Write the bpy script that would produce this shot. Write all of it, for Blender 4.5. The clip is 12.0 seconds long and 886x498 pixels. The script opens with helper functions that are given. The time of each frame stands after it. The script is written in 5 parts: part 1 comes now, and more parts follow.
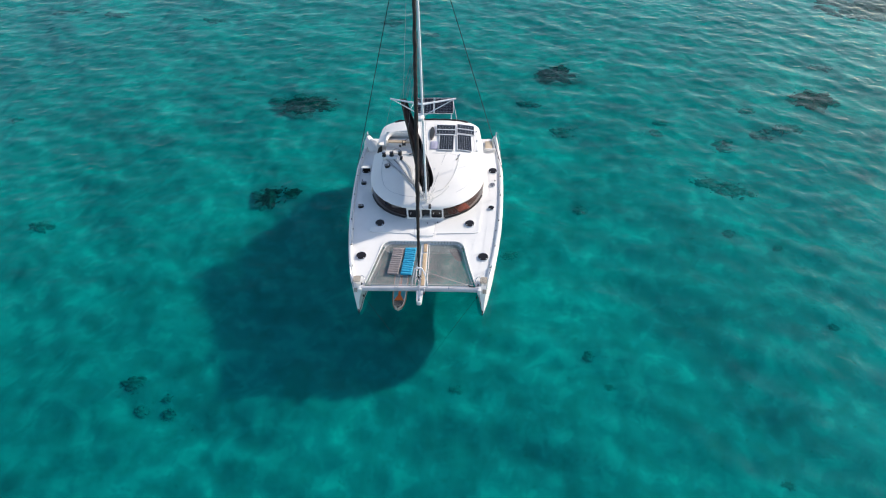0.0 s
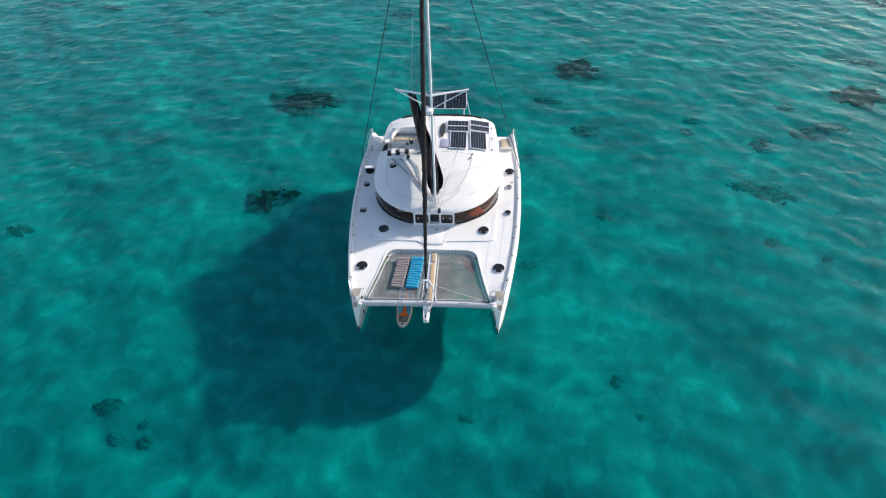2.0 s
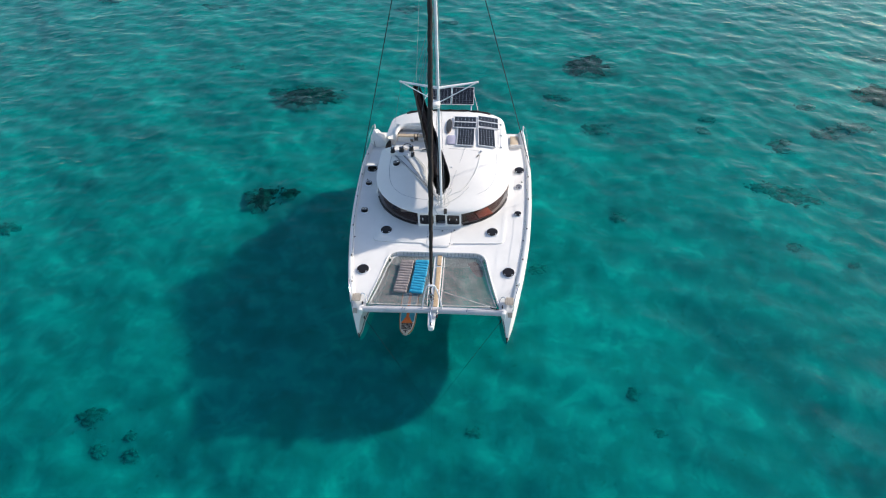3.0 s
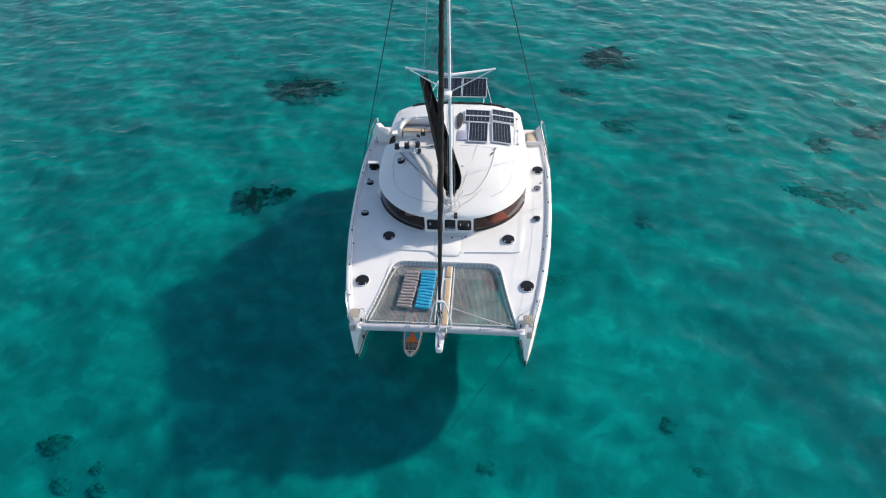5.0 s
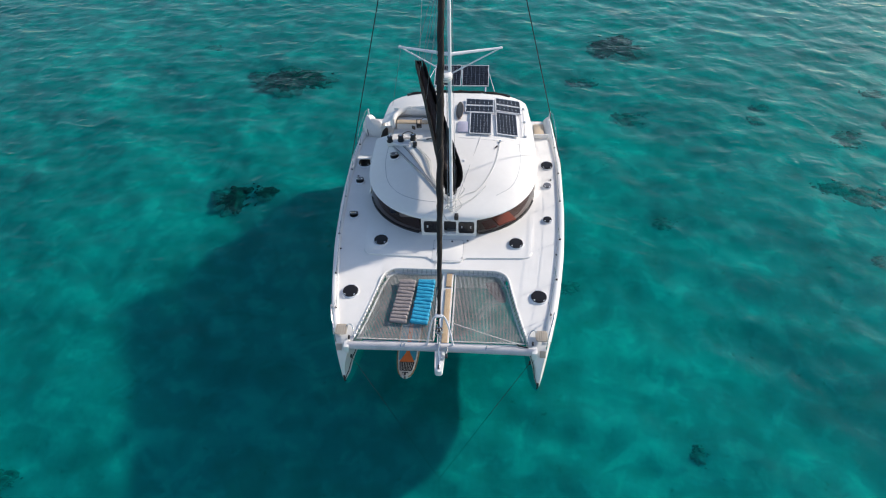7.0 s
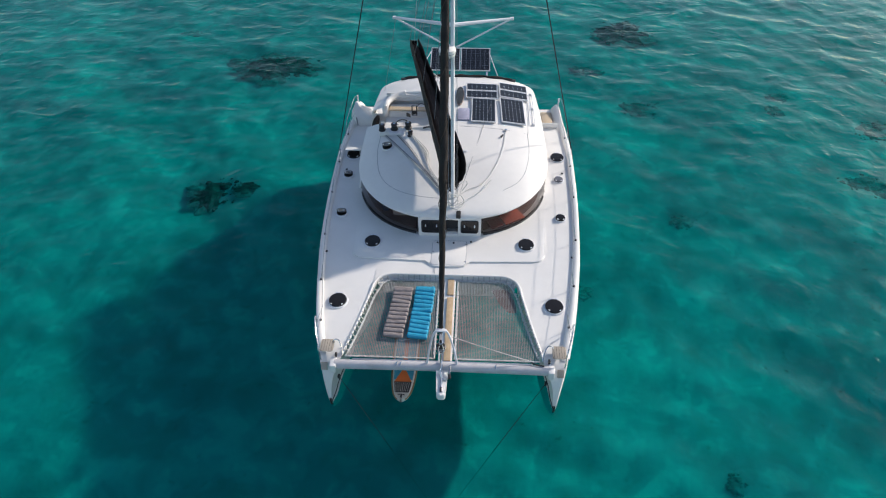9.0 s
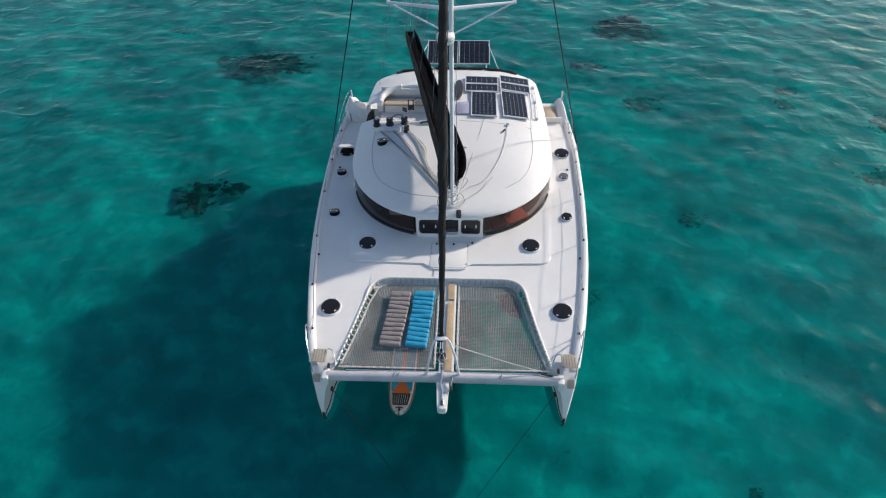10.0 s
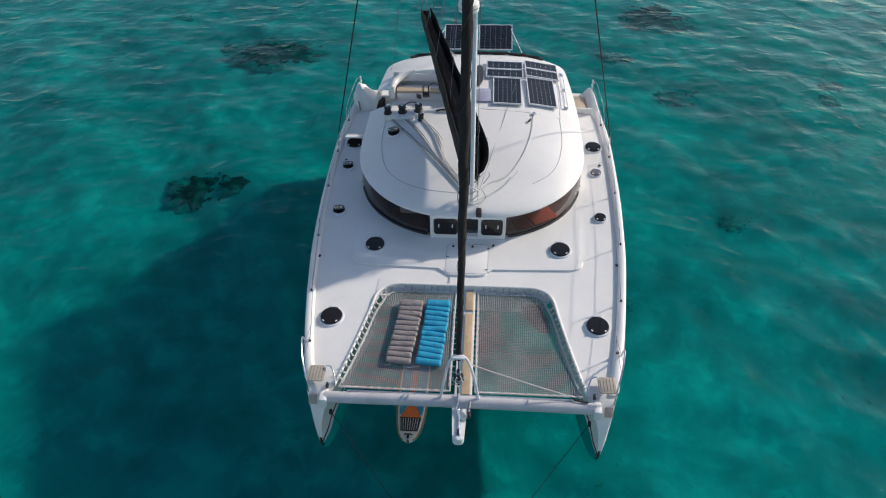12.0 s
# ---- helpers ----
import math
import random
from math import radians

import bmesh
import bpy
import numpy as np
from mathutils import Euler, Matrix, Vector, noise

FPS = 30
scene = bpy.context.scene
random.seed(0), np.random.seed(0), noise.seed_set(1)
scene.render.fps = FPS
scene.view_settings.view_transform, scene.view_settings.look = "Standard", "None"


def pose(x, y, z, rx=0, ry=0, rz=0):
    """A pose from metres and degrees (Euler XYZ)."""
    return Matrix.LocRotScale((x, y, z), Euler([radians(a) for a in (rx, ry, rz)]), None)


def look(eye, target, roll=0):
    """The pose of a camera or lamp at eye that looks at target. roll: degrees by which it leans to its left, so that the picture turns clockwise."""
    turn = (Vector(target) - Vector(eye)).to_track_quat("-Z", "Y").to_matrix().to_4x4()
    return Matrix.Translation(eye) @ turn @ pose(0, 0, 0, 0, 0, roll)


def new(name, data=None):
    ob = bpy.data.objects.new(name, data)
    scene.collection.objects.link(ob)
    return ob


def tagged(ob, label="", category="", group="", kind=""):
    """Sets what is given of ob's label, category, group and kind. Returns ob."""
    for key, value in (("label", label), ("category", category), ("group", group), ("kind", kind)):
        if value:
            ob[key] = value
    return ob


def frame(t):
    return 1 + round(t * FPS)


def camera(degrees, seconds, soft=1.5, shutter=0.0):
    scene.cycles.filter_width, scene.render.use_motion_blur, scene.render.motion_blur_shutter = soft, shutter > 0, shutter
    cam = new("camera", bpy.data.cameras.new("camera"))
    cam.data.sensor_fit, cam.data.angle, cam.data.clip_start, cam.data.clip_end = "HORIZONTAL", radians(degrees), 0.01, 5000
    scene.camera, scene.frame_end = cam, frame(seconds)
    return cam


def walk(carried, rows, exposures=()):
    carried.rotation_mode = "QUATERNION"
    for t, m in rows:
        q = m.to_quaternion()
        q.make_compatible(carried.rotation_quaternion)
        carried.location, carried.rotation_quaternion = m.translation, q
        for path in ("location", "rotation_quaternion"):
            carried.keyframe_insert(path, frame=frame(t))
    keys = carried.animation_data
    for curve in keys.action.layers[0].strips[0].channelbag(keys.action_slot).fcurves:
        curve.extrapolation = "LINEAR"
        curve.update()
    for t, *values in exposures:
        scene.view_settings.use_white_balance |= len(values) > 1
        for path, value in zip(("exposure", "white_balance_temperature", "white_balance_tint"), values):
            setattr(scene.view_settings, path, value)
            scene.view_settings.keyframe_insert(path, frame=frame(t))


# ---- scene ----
cam = camera(69.5, 12.0, 1.15)
PATH = [
    (0, (2.121, -20.24, 21.52), (2.038, -18.805, 20.13), -1.7),
    (0.5, (2.046, -19.632, 21.109), (1.957, -18.197, 19.718), -1.6),
    (1, (2.133, -18.983, 20.664), (2.028, -17.55, 19.272), -2.1),
    (1.5, (2.077, -18.362, 20.103), (1.966, -16.927, 18.715), -2.0),
    (2, (2.06, -17.783, 19.56), (1.938, -16.345, 18.176), -2.4),
    (2.5, (1.858, -17.245, 19.11), (1.739, -15.807, 17.726), -1.9),
    (3, (1.79, -16.65, 18.565), (1.663, -15.21, 17.183), -2.1),
    (3.5, (1.658, -16.076, 18.081), (1.53, -14.636, 16.7), -1.9),
    (5.5, (1.321, -13.858, 16.465), (1.182, -12.424, 15.078), -2.0),
    (6, (1.255, -13.372, 15.995), (1.118, -11.934, 14.612), -2.0),
    (6.5, (1.206, -12.888, 15.652), (1.072, -11.452, 14.265), -2.0),
    (7, (1.086, -12.392, 15.198), (0.962, -10.955, 13.813), -1.8),
    (9, (0.634, -10.614, 13.636), (0.544, -9.179, 12.246), -1.0),
    (9.5, (0.578, -10.263, 13.248), (0.492, -8.823, 11.863), -1.1),
    (10, (0.555, -9.849, 12.901), (0.47, -8.41, 11.514), -1.4),
    (10.5, (0.539, -9.486, 12.615), (0.431, -8.049, 11.228), -1.8),
    (11, (0.467, -9.104, 12.275), (0.334, -7.669, 10.889), -2.1),
    (11.5, (0.406, -8.777, 11.962), (0.277, -7.34, 10.576), -1.9),
    (12, (0.312, -8.454, 11.578), (0.195, -7.013, 10.197), -1.4),
]
walk(cam, [(t, look(e, g, r)) for t, e, g, r in PATH], [(0, 0.33), (5.5, 0.19), (9, -0.04), (12, -0.23)])

# ---- light ----
SUN = Vector((0.80, 0.50, 0.495)).normalized()      # towards the sun
sun = new("sun", bpy.data.lights.new("sun", "SUN"))
sun.data.energy, sun.data.angle, sun.data.color = 4.45, radians(2.6), (1.0, 0.91, 0.81)
sun.matrix_world = look(SUN * 60, (0, 0, 0))
world = bpy.data.worlds.new("world")
world.use_nodes = True
scene.world = world
sky = world.node_tree.nodes.new("ShaderNodeTexSky")
sky.sky_type, sky.sun_disc = "NISHITA", False
sky.sun_elevation, sky.sun_rotation = math.asin(SUN.z), math.atan2(SUN.x, SUN.y)
sky.air_density, sky.dust_density = 1.0, 1.0
back = world.node_tree.nodes["Background"]
back.inputs["Strength"].default_value = 0.168
world.node_tree.links.new(sky.outputs[0], back.inputs["Color"])

# ---- materials ----
class Nodes:
    """Small helper round a material's node tree."""

    def __init__(self, name):
        self.mat = bpy.data.materials.new(name)
        self.mat.use_nodes = True
        self.t = self.mat.node_tree
        self.b = self.t.nodes["Principled BSDF"]
        self.out = self.t.nodes["Material Output"]

    def add(self, kind, **values):
        n = self.t.nodes.new(kind)
        for k, v in values.items():
            n.inputs[k.replace("_", " ")].default_value = v
        return n

    def link(self, a, b):
        self.t.links.new(a, b)

    def coords(self):
        return self.add("ShaderNodeTexCoord").outputs["Object"]

    def noise(self, scale, detail=4.0, rough=0.55):
        n = self.add("ShaderNodeTexNoise", Scale=scale, Detail=detail, Roughness=rough)
        self.link(self.coords(), n.inputs["Vector"])
        return n.outputs["Fac"]

    def ramp(self, fac, stops):
        r = self.add("ShaderNodeValToRGB")
        el = r.color_ramp.elements
        while len(el) < len(stops):
            el.new(0.5)
        for e, (p, c) in zip(el, stops):
            e.position, e.color = p, (*c, 1)
        self.link(fac, r.inputs["Fac"])
        return r.outputs["Color"]

    def mix(self, fac, a, b, mode="MIX"):
        m = self.t.nodes.new("ShaderNodeMix")
        m.data_type, m.blend_type = "RGBA", mode
        for socket, v in ((m.inputs["Factor"], fac), (m.inputs["A"], a), (m.inputs["B"], b)):
            if isinstance(v, (int, float)):
                socket.default_value = v
            elif isinstance(v, tuple):
                socket.default_value = (*v, 1)
            else:
                self.link(v, socket)
        return m.outputs["Result"]

    def bump(self, height, strength=0.3, distance=0.02):
        b = self.add("ShaderNodeBump", Strength=strength, Distance=distance)
        self.link(height, b.inputs["Height"])
        self.link(b.outputs["Normal"], self.b.inputs["Normal"])
        return b

    def random(self):
        return self.add("ShaderNodeObjectInfo").outputs["Random"]


def surface(name, color, rough=0.5, metal=0.0, grain=30.0, vary=0.25, stain=1.5, bump=0.15, tint=None):
    """A plain surface with fine grain, large uneven stains and relief."""
    n = Nodes(name)
    dark = tuple(c * (1 - vary) for c in color)
    big = n.ramp(n.noise(stain, 5), [(0.35, dark), (0.62, color)])
    fine = n.ramp(n.noise(grain, 3), [(0.3, (1 - vary * 0.6,) * 3), (0.7, (1, 1, 1))])
    col = n.mix(1.0, big, fine, "MULTIPLY")
    n.link(col, n.b.inputs["Base Color"])
    n.link(n.ramp(n.noise(stain * 3, 4), [(0.3, (max(rough - 0.1, 0.02),) * 3), (0.7, (min(rough + 0.1, 1),) * 3)]), n.b.inputs["Roughness"])
    n.b.inputs["Metallic"].default_value = metal
    if bump:
        n.bump(n.noise(grain, 4), bump, 0.01)
    return n.mat


GELCOAT = surface("gelcoat", (0.785, 0.762, 0.735), 0.42, grain=6, vary=0.05, stain=0.7, bump=0.03)
NONSKID = surface("nonskid_deck", (0.80, 0.778, 0.75), 0.55, grain=160, vary=0.07, stain=0.9, bump=0.25)
GROOVE = surface("grey_seam", (0.40, 0.41, 0.44), 0.6, grain=40, vary=0.2)
SEAL = surface("black_rubber_seal", (0.022, 0.021, 0.022), 0.45, grain=60, vary=0.3)
PLASTIC = surface("black_plastic", (0.030, 0.029, 0.031), 0.4, grain=80, vary=0.3)
STEEL = surface("polished_steel", (0.72, 0.72, 0.74), 0.22, 1.0, grain=50, vary=0.15)
ALU = surface("anodised_aluminium", (0.66, 0.67, 0.70), 0.38, 0.85, grain=40, vary=0.15)
PAINTED = surface("white_painted_metal", (0.76, 0.76, 0.79), 0.35, grain=30, vary=0.12)
ROPE = surface("white_rope", (0.70, 0.70, 0.68), 0.85, grain=220, vary=0.35, bump=0.6)
GREYROPE = surface("grey_rope", (0.34, 0.35, 0.38), 0.85, grain=220, vary=0.4, bump=0.6)
DARKROPE = surface("dark_rope", (0.03, 0.035, 0.04), 0.85, grain=200, vary=0.4, bump=0.5)
LIFEWIRE = surface("bright_steel_wire", (0.42, 0.43, 0.45), 0.35, 0.7, grain=200, vary=0.25)
WIRE = surface("steel_wire", (0.05, 0.055, 0.06), 0.45, 0.6, grain=200, vary=0.3)
NET = surface("net_cord", (0.43, 0.41, 0.40), 0.85, grain=150, vary=0.35, bump=0.4)
BEAMPAINT = surface("matt_grey_anodising", (0.56, 0.54, 0.555), 0.55, 0.0, grain=25, vary=0.14, stain=2.2, bump=0.05)
BEIGE = surface("beige_vinyl", (0.60, 0.47, 0.33), 0.6, grain=60, vary=0.2)
GREYVINYL = surface("pale_grey_vinyl", (0.72, 0.69, 0.66), 0.6, grain=60, vary=0.15)
COVER = surface("white_canvas_cover", (0.80, 0.78, 0.76), 0.8, grain=70, vary=0.12, bump=0.3)
RED = surface("orange_upholstery", (0.80, 0.22, 0.14), 0.8, grain=60, vary=0.25)
REDDARK = surface("dark_red_upholstery", (0.28, 0.07, 0.06), 0.8, grain=60, vary=0.25)
BROWN = surface("dark_brown", (0.16, 0.085, 0.08), 0.85, grain=60, vary=0.3, bump=0.3)
NAVY = surface("navy_fabric", (0.03, 0.05, 0.12), 0.8, grain=60, vary=0.25)
DARKWOOD = surface("dark_cabin_wood", (0.27, 0.18, 0.15), 0.5, grain=40, vary=0.4)
BOARDWHITE = surface("board_white", (0.74, 0.70, 0.62), 0.4, grain=20, vary=0.1)
BOARDORANGE = surface("board_orange", (0.82, 0.19, 0.04), 0.6, grain=60, vary=0.2)
BOARDBLUE = surface("board_blue", (0.05, 0.36, 0.50), 0.6, grain=60, vary=0.2)
BOARDRAIL = surface("board_rail_wood", (0.42, 0.25, 0.10), 0.5, grain=40, vary=0.3)
BACKING = surface("panel_backing", (0.55, 0.56, 0.57), 0.35, grain=20, vary=0.1)
# smoked lids with the sky's grey reflection put into their colour
SKYGREYLID = surface("sky_grey_acrylic", (0.17, 0.17, 0.19), 0.15, grain=8, vary=0.3)
LILAC = surface("tinted_hatch", (0.40, 0.39, 0.50), 0.2, grain=8, vary=0.15)


def canvas(name, color, vary):
    n = Nodes(name)
    col = n.ramp(n.noise(3.0, 6), [(0.3, tuple(c * (1 - vary) for c in color)), (0.7, color)])
    n.link(col, n.b.inputs["Base Color"])
    n.b.inputs["Roughness"].default_value = 0.8
    n.b.inputs["Specular IOR Level"].default_value = 0.2
    h = n.mix(0.25, n.noise(5.0, 3), n.noise(160.0, 2))
    n.bump(h, 0.8, 0.06)
    return n.mat


BLACKCANVAS = canvas("black_acrylic_canvas", (0.050, 0.042, 0.040), 0.5)
SAILCLOTH = canvas("faded_sailcloth", (0.11, 0.08, 0.068), 0.4)


def padded(name, color):
    """Thin cover cloth with small creases across the rolls."""
    n = Nodes(name)
    col = n.ramp(n.noise(9.0, 5), [(0.3, tuple(c * 0.78 for c in color)), (0.7, color)])
    n.link(col, n.b.inputs["Base Color"])
    n.b.inputs["Roughness"].default_value = 0.55
    mp = n.add("ShaderNodeMapping")
    mp.inputs["Scale"].default_value = (9.0, 26.0, 12.0)
    n.link(n.coords(), mp.inputs["Vector"])
    w = n.add("ShaderNodeTexNoise", Scale=1.0, Detail=3.0, Roughness=0.6, Distortion=1.2)
    n.link(mp.outputs[0], w.inputs["Vector"])
    n.bump(w.outputs["Fac"], 0.9, 0.022)
    return n.mat


TAUPE = padded("taupe_fabric", (0.285, 0.245, 0.238))
CYAN = padded("cyan_fabric", (0.012, 0.33, 0.53))


def teak():
    n = Nodes("teak")
    w = n.add("ShaderNodeTexWave", Scale=26.0, Distortion=2.5, Detail=3.0)
    n.link(n.coords(), w.inputs["Vector"])
    col = n.ramp(w.outputs["Fac"], [(0.1, (0.36, 0.22, 0.11)), (0.8, (0.56, 0.40, 0.24))])
    col = n.mix(0.35, col, n.ramp(n.noise(4, 4), [(0.3, (0.30, 0.22, 0.15)), (0.7, (0.62, 0.50, 0.35))]))
    n.link(col, n.b.inputs["Base Color"])
    n.b.inputs["Roughness"].default_value = 0.7
    n.bump(w.outputs["Fac"], 0.2, 0.005)
    return n.mat


TEAK = teak()
GREYTEAK = surface("weathered_teak", (0.46, 0.40, 0.33), 0.75, grain=60, vary=0.25)


def solar_cell():
    n = Nodes("silicon_cell")
    tone = n.ramp(n.random(), [(0.0, (0.010, 0.012, 0.018)), (1.0, (0.018, 0.021, 0.030))])
    n.link(tone, n.b.inputs["Base Color"])
    n.b.inputs["Roughness"].default_value = 0.28
    n.b.inputs["Specular IOR Level"].default_value = 0.3
    return n.mat


CELL = solar_cell()


def dark_glass(name, tint, rough, clear):
    """Tinted acrylic: partly see-through, glossy by Fresnel."""
    n = Nodes(name)
    tr = n.add("ShaderNodeBsdfTransparent")
    tr.inputs["Color"].default_value = (*tint, 1)
    body = n.add("ShaderNodeBsdfDiffuse")
    body.inputs["Color"].default_value = (0.022, 0.019, 0.019, 1)
    gl = n.add("ShaderNodeBsdfGlossy", Roughness=rough)
    m1, m2 = n.add("ShaderNodeMixShader"), n.add("ShaderNodeMixShader")
    m1.inputs[0].default_value = clear
    n.link(body.outputs[0], m1.inputs[1])
    n.link(tr.outputs[0], m1.inputs[2])
    fr = n.add("ShaderNodeLayerWeight", Blend=0.5)
    p5, sc = n.add("ShaderNodeMath"), n.add("ShaderNodeMath")
    p5.operation, sc.operation = "POWER", "MULTIPLY_ADD"
    p5.inputs[1].default_value, sc.inputs[1].default_value, sc.inputs[2].default_value = 5.0, 0.95, 0.04
    n.link(fr.outputs["Facing"], p5.inputs[0])
    n.link(p5.outputs[0], sc.inputs[0])
    n.link(sc.outputs[0], m2.inputs[0])
    n.link(m1.outputs[0], m2.inputs[1])
    n.link(gl.outputs[0], m2.inputs[2])
    n.link(m2.outputs[0], n.out.inputs["Surface"])
    return n.mat


WINDOW = dark_glass("smoked_window", (0.58, 0.52, 0.51), 0.03, 0.96)
HATCHGLASS = dark_glass("smoked_hatch", (0.10, 0.09, 0.09), 0.06, 0.3)


def sea_surface():
    n = Nodes("clear_sea_water")
    n.t.nodes.remove(n.b)
    tr = n.add("ShaderNodeBsdfTransparent")
    tr.inputs["Color"].default_value = (0.009, 0.505, 0.512, 1)
    rf = n.add("ShaderNodeBsdfRefraction", Roughness=0.18, IOR=1.09)
    rf.inputs["Color"].default_value = (0.009, 0.460, 0.462, 1)
    through_water = n.add("ShaderNodeMixShader", Fac=0.12)
    n.link(tr.outputs[0], through_water.inputs[1])
    n.link(rf.outputs[0], through_water.inputs[2])
    gl = n.add("ShaderNodeBsdfGlossy", Roughness=0.04)
    gl.inputs["Color"].default_value = (0.84, 0.95, 0.88, 1)
    fr = n.add("ShaderNodeLayerWeight", Blend=0.5)
    m = n.add("ShaderNodeMixShader")
    bm_ = n.add("ShaderNodeBump", Strength=1.0, Distance=0.052)
    tc = n.coords()
    heights = []
    for turn, stretch, scale in ((0.34, 0.74, 2.0), (0.75, 0.90, 4.6)):
        mp = n.add("ShaderNodeMapping")
        mp.inputs["Rotation"].default_value = (0, 0, turn)
        mp.inputs["Scale"].default_value = (stretch, 1.0, 1.0)
        n.link(tc, mp.inputs["Vector"])
        h = n.add("ShaderNodeTexNoise", Scale=scale, Detail=4.0, Roughness=0.56, Distortion=0.5)
        h.noise_type = "RIDGED_MULTIFRACTAL"
        h.normalize = False
        n.link(mp.outputs[0], h.inputs["Vector"])
        heights.append(h.outputs["Fac"])
    both = n.add("ShaderNodeMath")
    both.operation = "MULTIPLY_ADD"
    both.inputs[1].default_value = 0.40
    n.link(heights[1], both.inputs[0])
    n.link(heights[0], both.inputs[2])
    sharp, crest = n.add("ShaderNodeMath"), n.add("ShaderNodeMath")
    sharp.operation, crest.operation = "POWER", "MULTIPLY_ADD"
    sharp.inputs[1].default_value, crest.inputs[1].default_value = 5.0, 0.03
    n.link(heights[0], sharp.inputs[0])
    n.link(sharp.outputs[0], crest.inputs[0])
    n.link(both.outputs[0], crest.inputs[2])
    place = n.add("ShaderNodeSeparateXYZ")
    n.link(tc, place.inputs[0])
    gust = n.add("ShaderNodeMapRange")
    gust.interpolation_type = "SMOOTHSTEP"
    for socket, v in (("From Min", -16.0), ("From Max", 14.0), ("To Min", 0.83), ("To Max", 0.83)):
        gust.inputs[socket].default_value = v
    n.link(place.outputs["X"], gust.inputs["Value"])
    windy = n.add("ShaderNodeMath")
    windy.operation = "MULTIPLY"
    n.link(crest.outputs[0], windy.inputs[0])
    n.link(gust.outputs[0], windy.inputs[1])
    calm = n.add("ShaderNodeMapRange")
    for socket, v in (("From Min", 0.32), ("From Max", 0.68), ("To Min", 0.62), ("To Max", 1.22)):
        calm.inputs[socket].default_value = v
    n.link(n.noise(0.16, 3, 0.5), calm.inputs["Value"])
    patchy = n.add("ShaderNodeMath")
    patchy.operation = "MULTIPLY"
    n.link(windy.outputs[0], patchy.inputs[0])
    n.link(calm.outputs[0], patchy.inputs[1])
    n.link(patchy.outputs[0], bm_.inputs["Height"])
    n.link(bm_.outputs[0], gl.inputs["Normal"])
    n.link(bm_.outputs[0], rf.inputs["Normal"])
    n.link(bm_.outputs[0], fr.inputs["Normal"])
    p5, sc = n.add("ShaderNodeMath"), n.add("ShaderNodeMath")
    p5.operation, sc.operation = "POWER", "MULTIPLY_ADD"
    p5.inputs[1].default_value, sc.inputs[1].default_value, sc.inputs[2].default_value = 5.0, 0.98, 0.008
    n.link(fr.outputs["Facing"], p5.inputs[0])
    n.link(p5.outputs[0], sc.inputs[0])
    n.link(sc.outputs[0], m.inputs[0])
    n.link(through_water.outputs[0], m.inputs[1])
    n.link(gl.outputs[0], m.inputs[2])
    n.link(m.outputs[0], n.out.inputs["Surface"])
    return n.mat


def sand_bed():
    n = Nodes("sandy_seabed")
    base = n.ramp(n.noise(0.22, 3, 0.5), [(0.36, (0.49, 0.505, 0.485)), (0.50, (0.57, 0.57, 0.53)), (0.63, (0.69, 0.675, 0.62))])
    weed = n.ramp(n.noise(0.8, 4, 0.55), [(0.34, (0.87, 0.895, 0.89)), (0.56, (1, 1, 1))])
    warp = n.add("ShaderNodeTexNoise", Scale=0.62, Detail=4.0, Roughness=0.55, Distortion=0.45)
    n.link(n.coords(), warp.inputs["Vector"])
    pale = n.ramp(warp.outputs["Fac"], [(0.39, (0.89, 0.90, 0.90)), (0.43, (0.98, 0.985, 0.985)), (0.54, (1.0, 1.0, 1.0)), (0.57, (1.17, 1.16, 1.13))])
    col = n.mix(1.0, n.mix(0.9, base, weed, "MULTIPLY"), pale, "MULTIPLY")
    heap = n.add("ShaderNodeTexNoise", Scale=1.25, Detail=3.0, Roughness=0.50, Distortion=0.35)
    n.link(n.coords(), heap.inputs["Vector"])
    col = n.mix(1.0, col, n.ramp(heap.outputs["Fac"], [(0.37, (0.90, 0.91, 0.91)), (0.45, (0.98, 0.985, 0.985)), (0.53, (1.0, 1.0, 1.0)), (0.60, (1.19, 1.18, 1.15))]), "MULTIPLY")
    tufts = n.ramp(n.noise(4.5, 4, 0.6), [(0.26, (0.45, 0.50, 0.48)), (0.36, (1, 1, 1))])
    col = n.mix(0.8, col, tufts, "MULTIPLY")
    n.link(col, n.b.inputs["Base Color"])
    n.b.inputs["Roughness"].default_value = 0.95
    n.b.inputs["Specular IOR Level"].default_value = 0.0
    n.bump(n.noise(1.2, 6), 0.5, 0.15)
    return n.mat


def coral_rock(name, dark, mid, pale):
    n = Nodes(name)
    col = n.ramp(n.noise(3.4, 6, 0.68), [(0.34, dark), (0.50, mid), (0.64, pale)])
    n.link(col, n.b.inputs["Base Color"])
    n.b.inputs["Roughness"].default_value = 0.95
    n.b.inputs["Specular IOR Level"].default_value = 0.0
    n.bump(n.noise(6.0, 5), 0.5, 0.06)
    return n.mat


SEA, SAND = sea_surface(), sand_bed()
CORAL = coral_rock("coral_rock", (0.06, 0.055, 0.05), (0.10, 0.092, 0.08), (0.20, 0.185, 0.155))
WEED = coral_rock("weedy_stones", (0.27, 0.26, 0.23), (0.41, 0.395, 0.36), (0.56, 0.54, 0.50))
RUBBLE = coral_rock("coral_rubble", (0.19, 0.175, 0.16), (0.32, 0.30, 0.27), (0.48, 0.46, 0.42))

# ---- builders (drawn in plan units; one plan unit is K metres) ----
K = 0.92


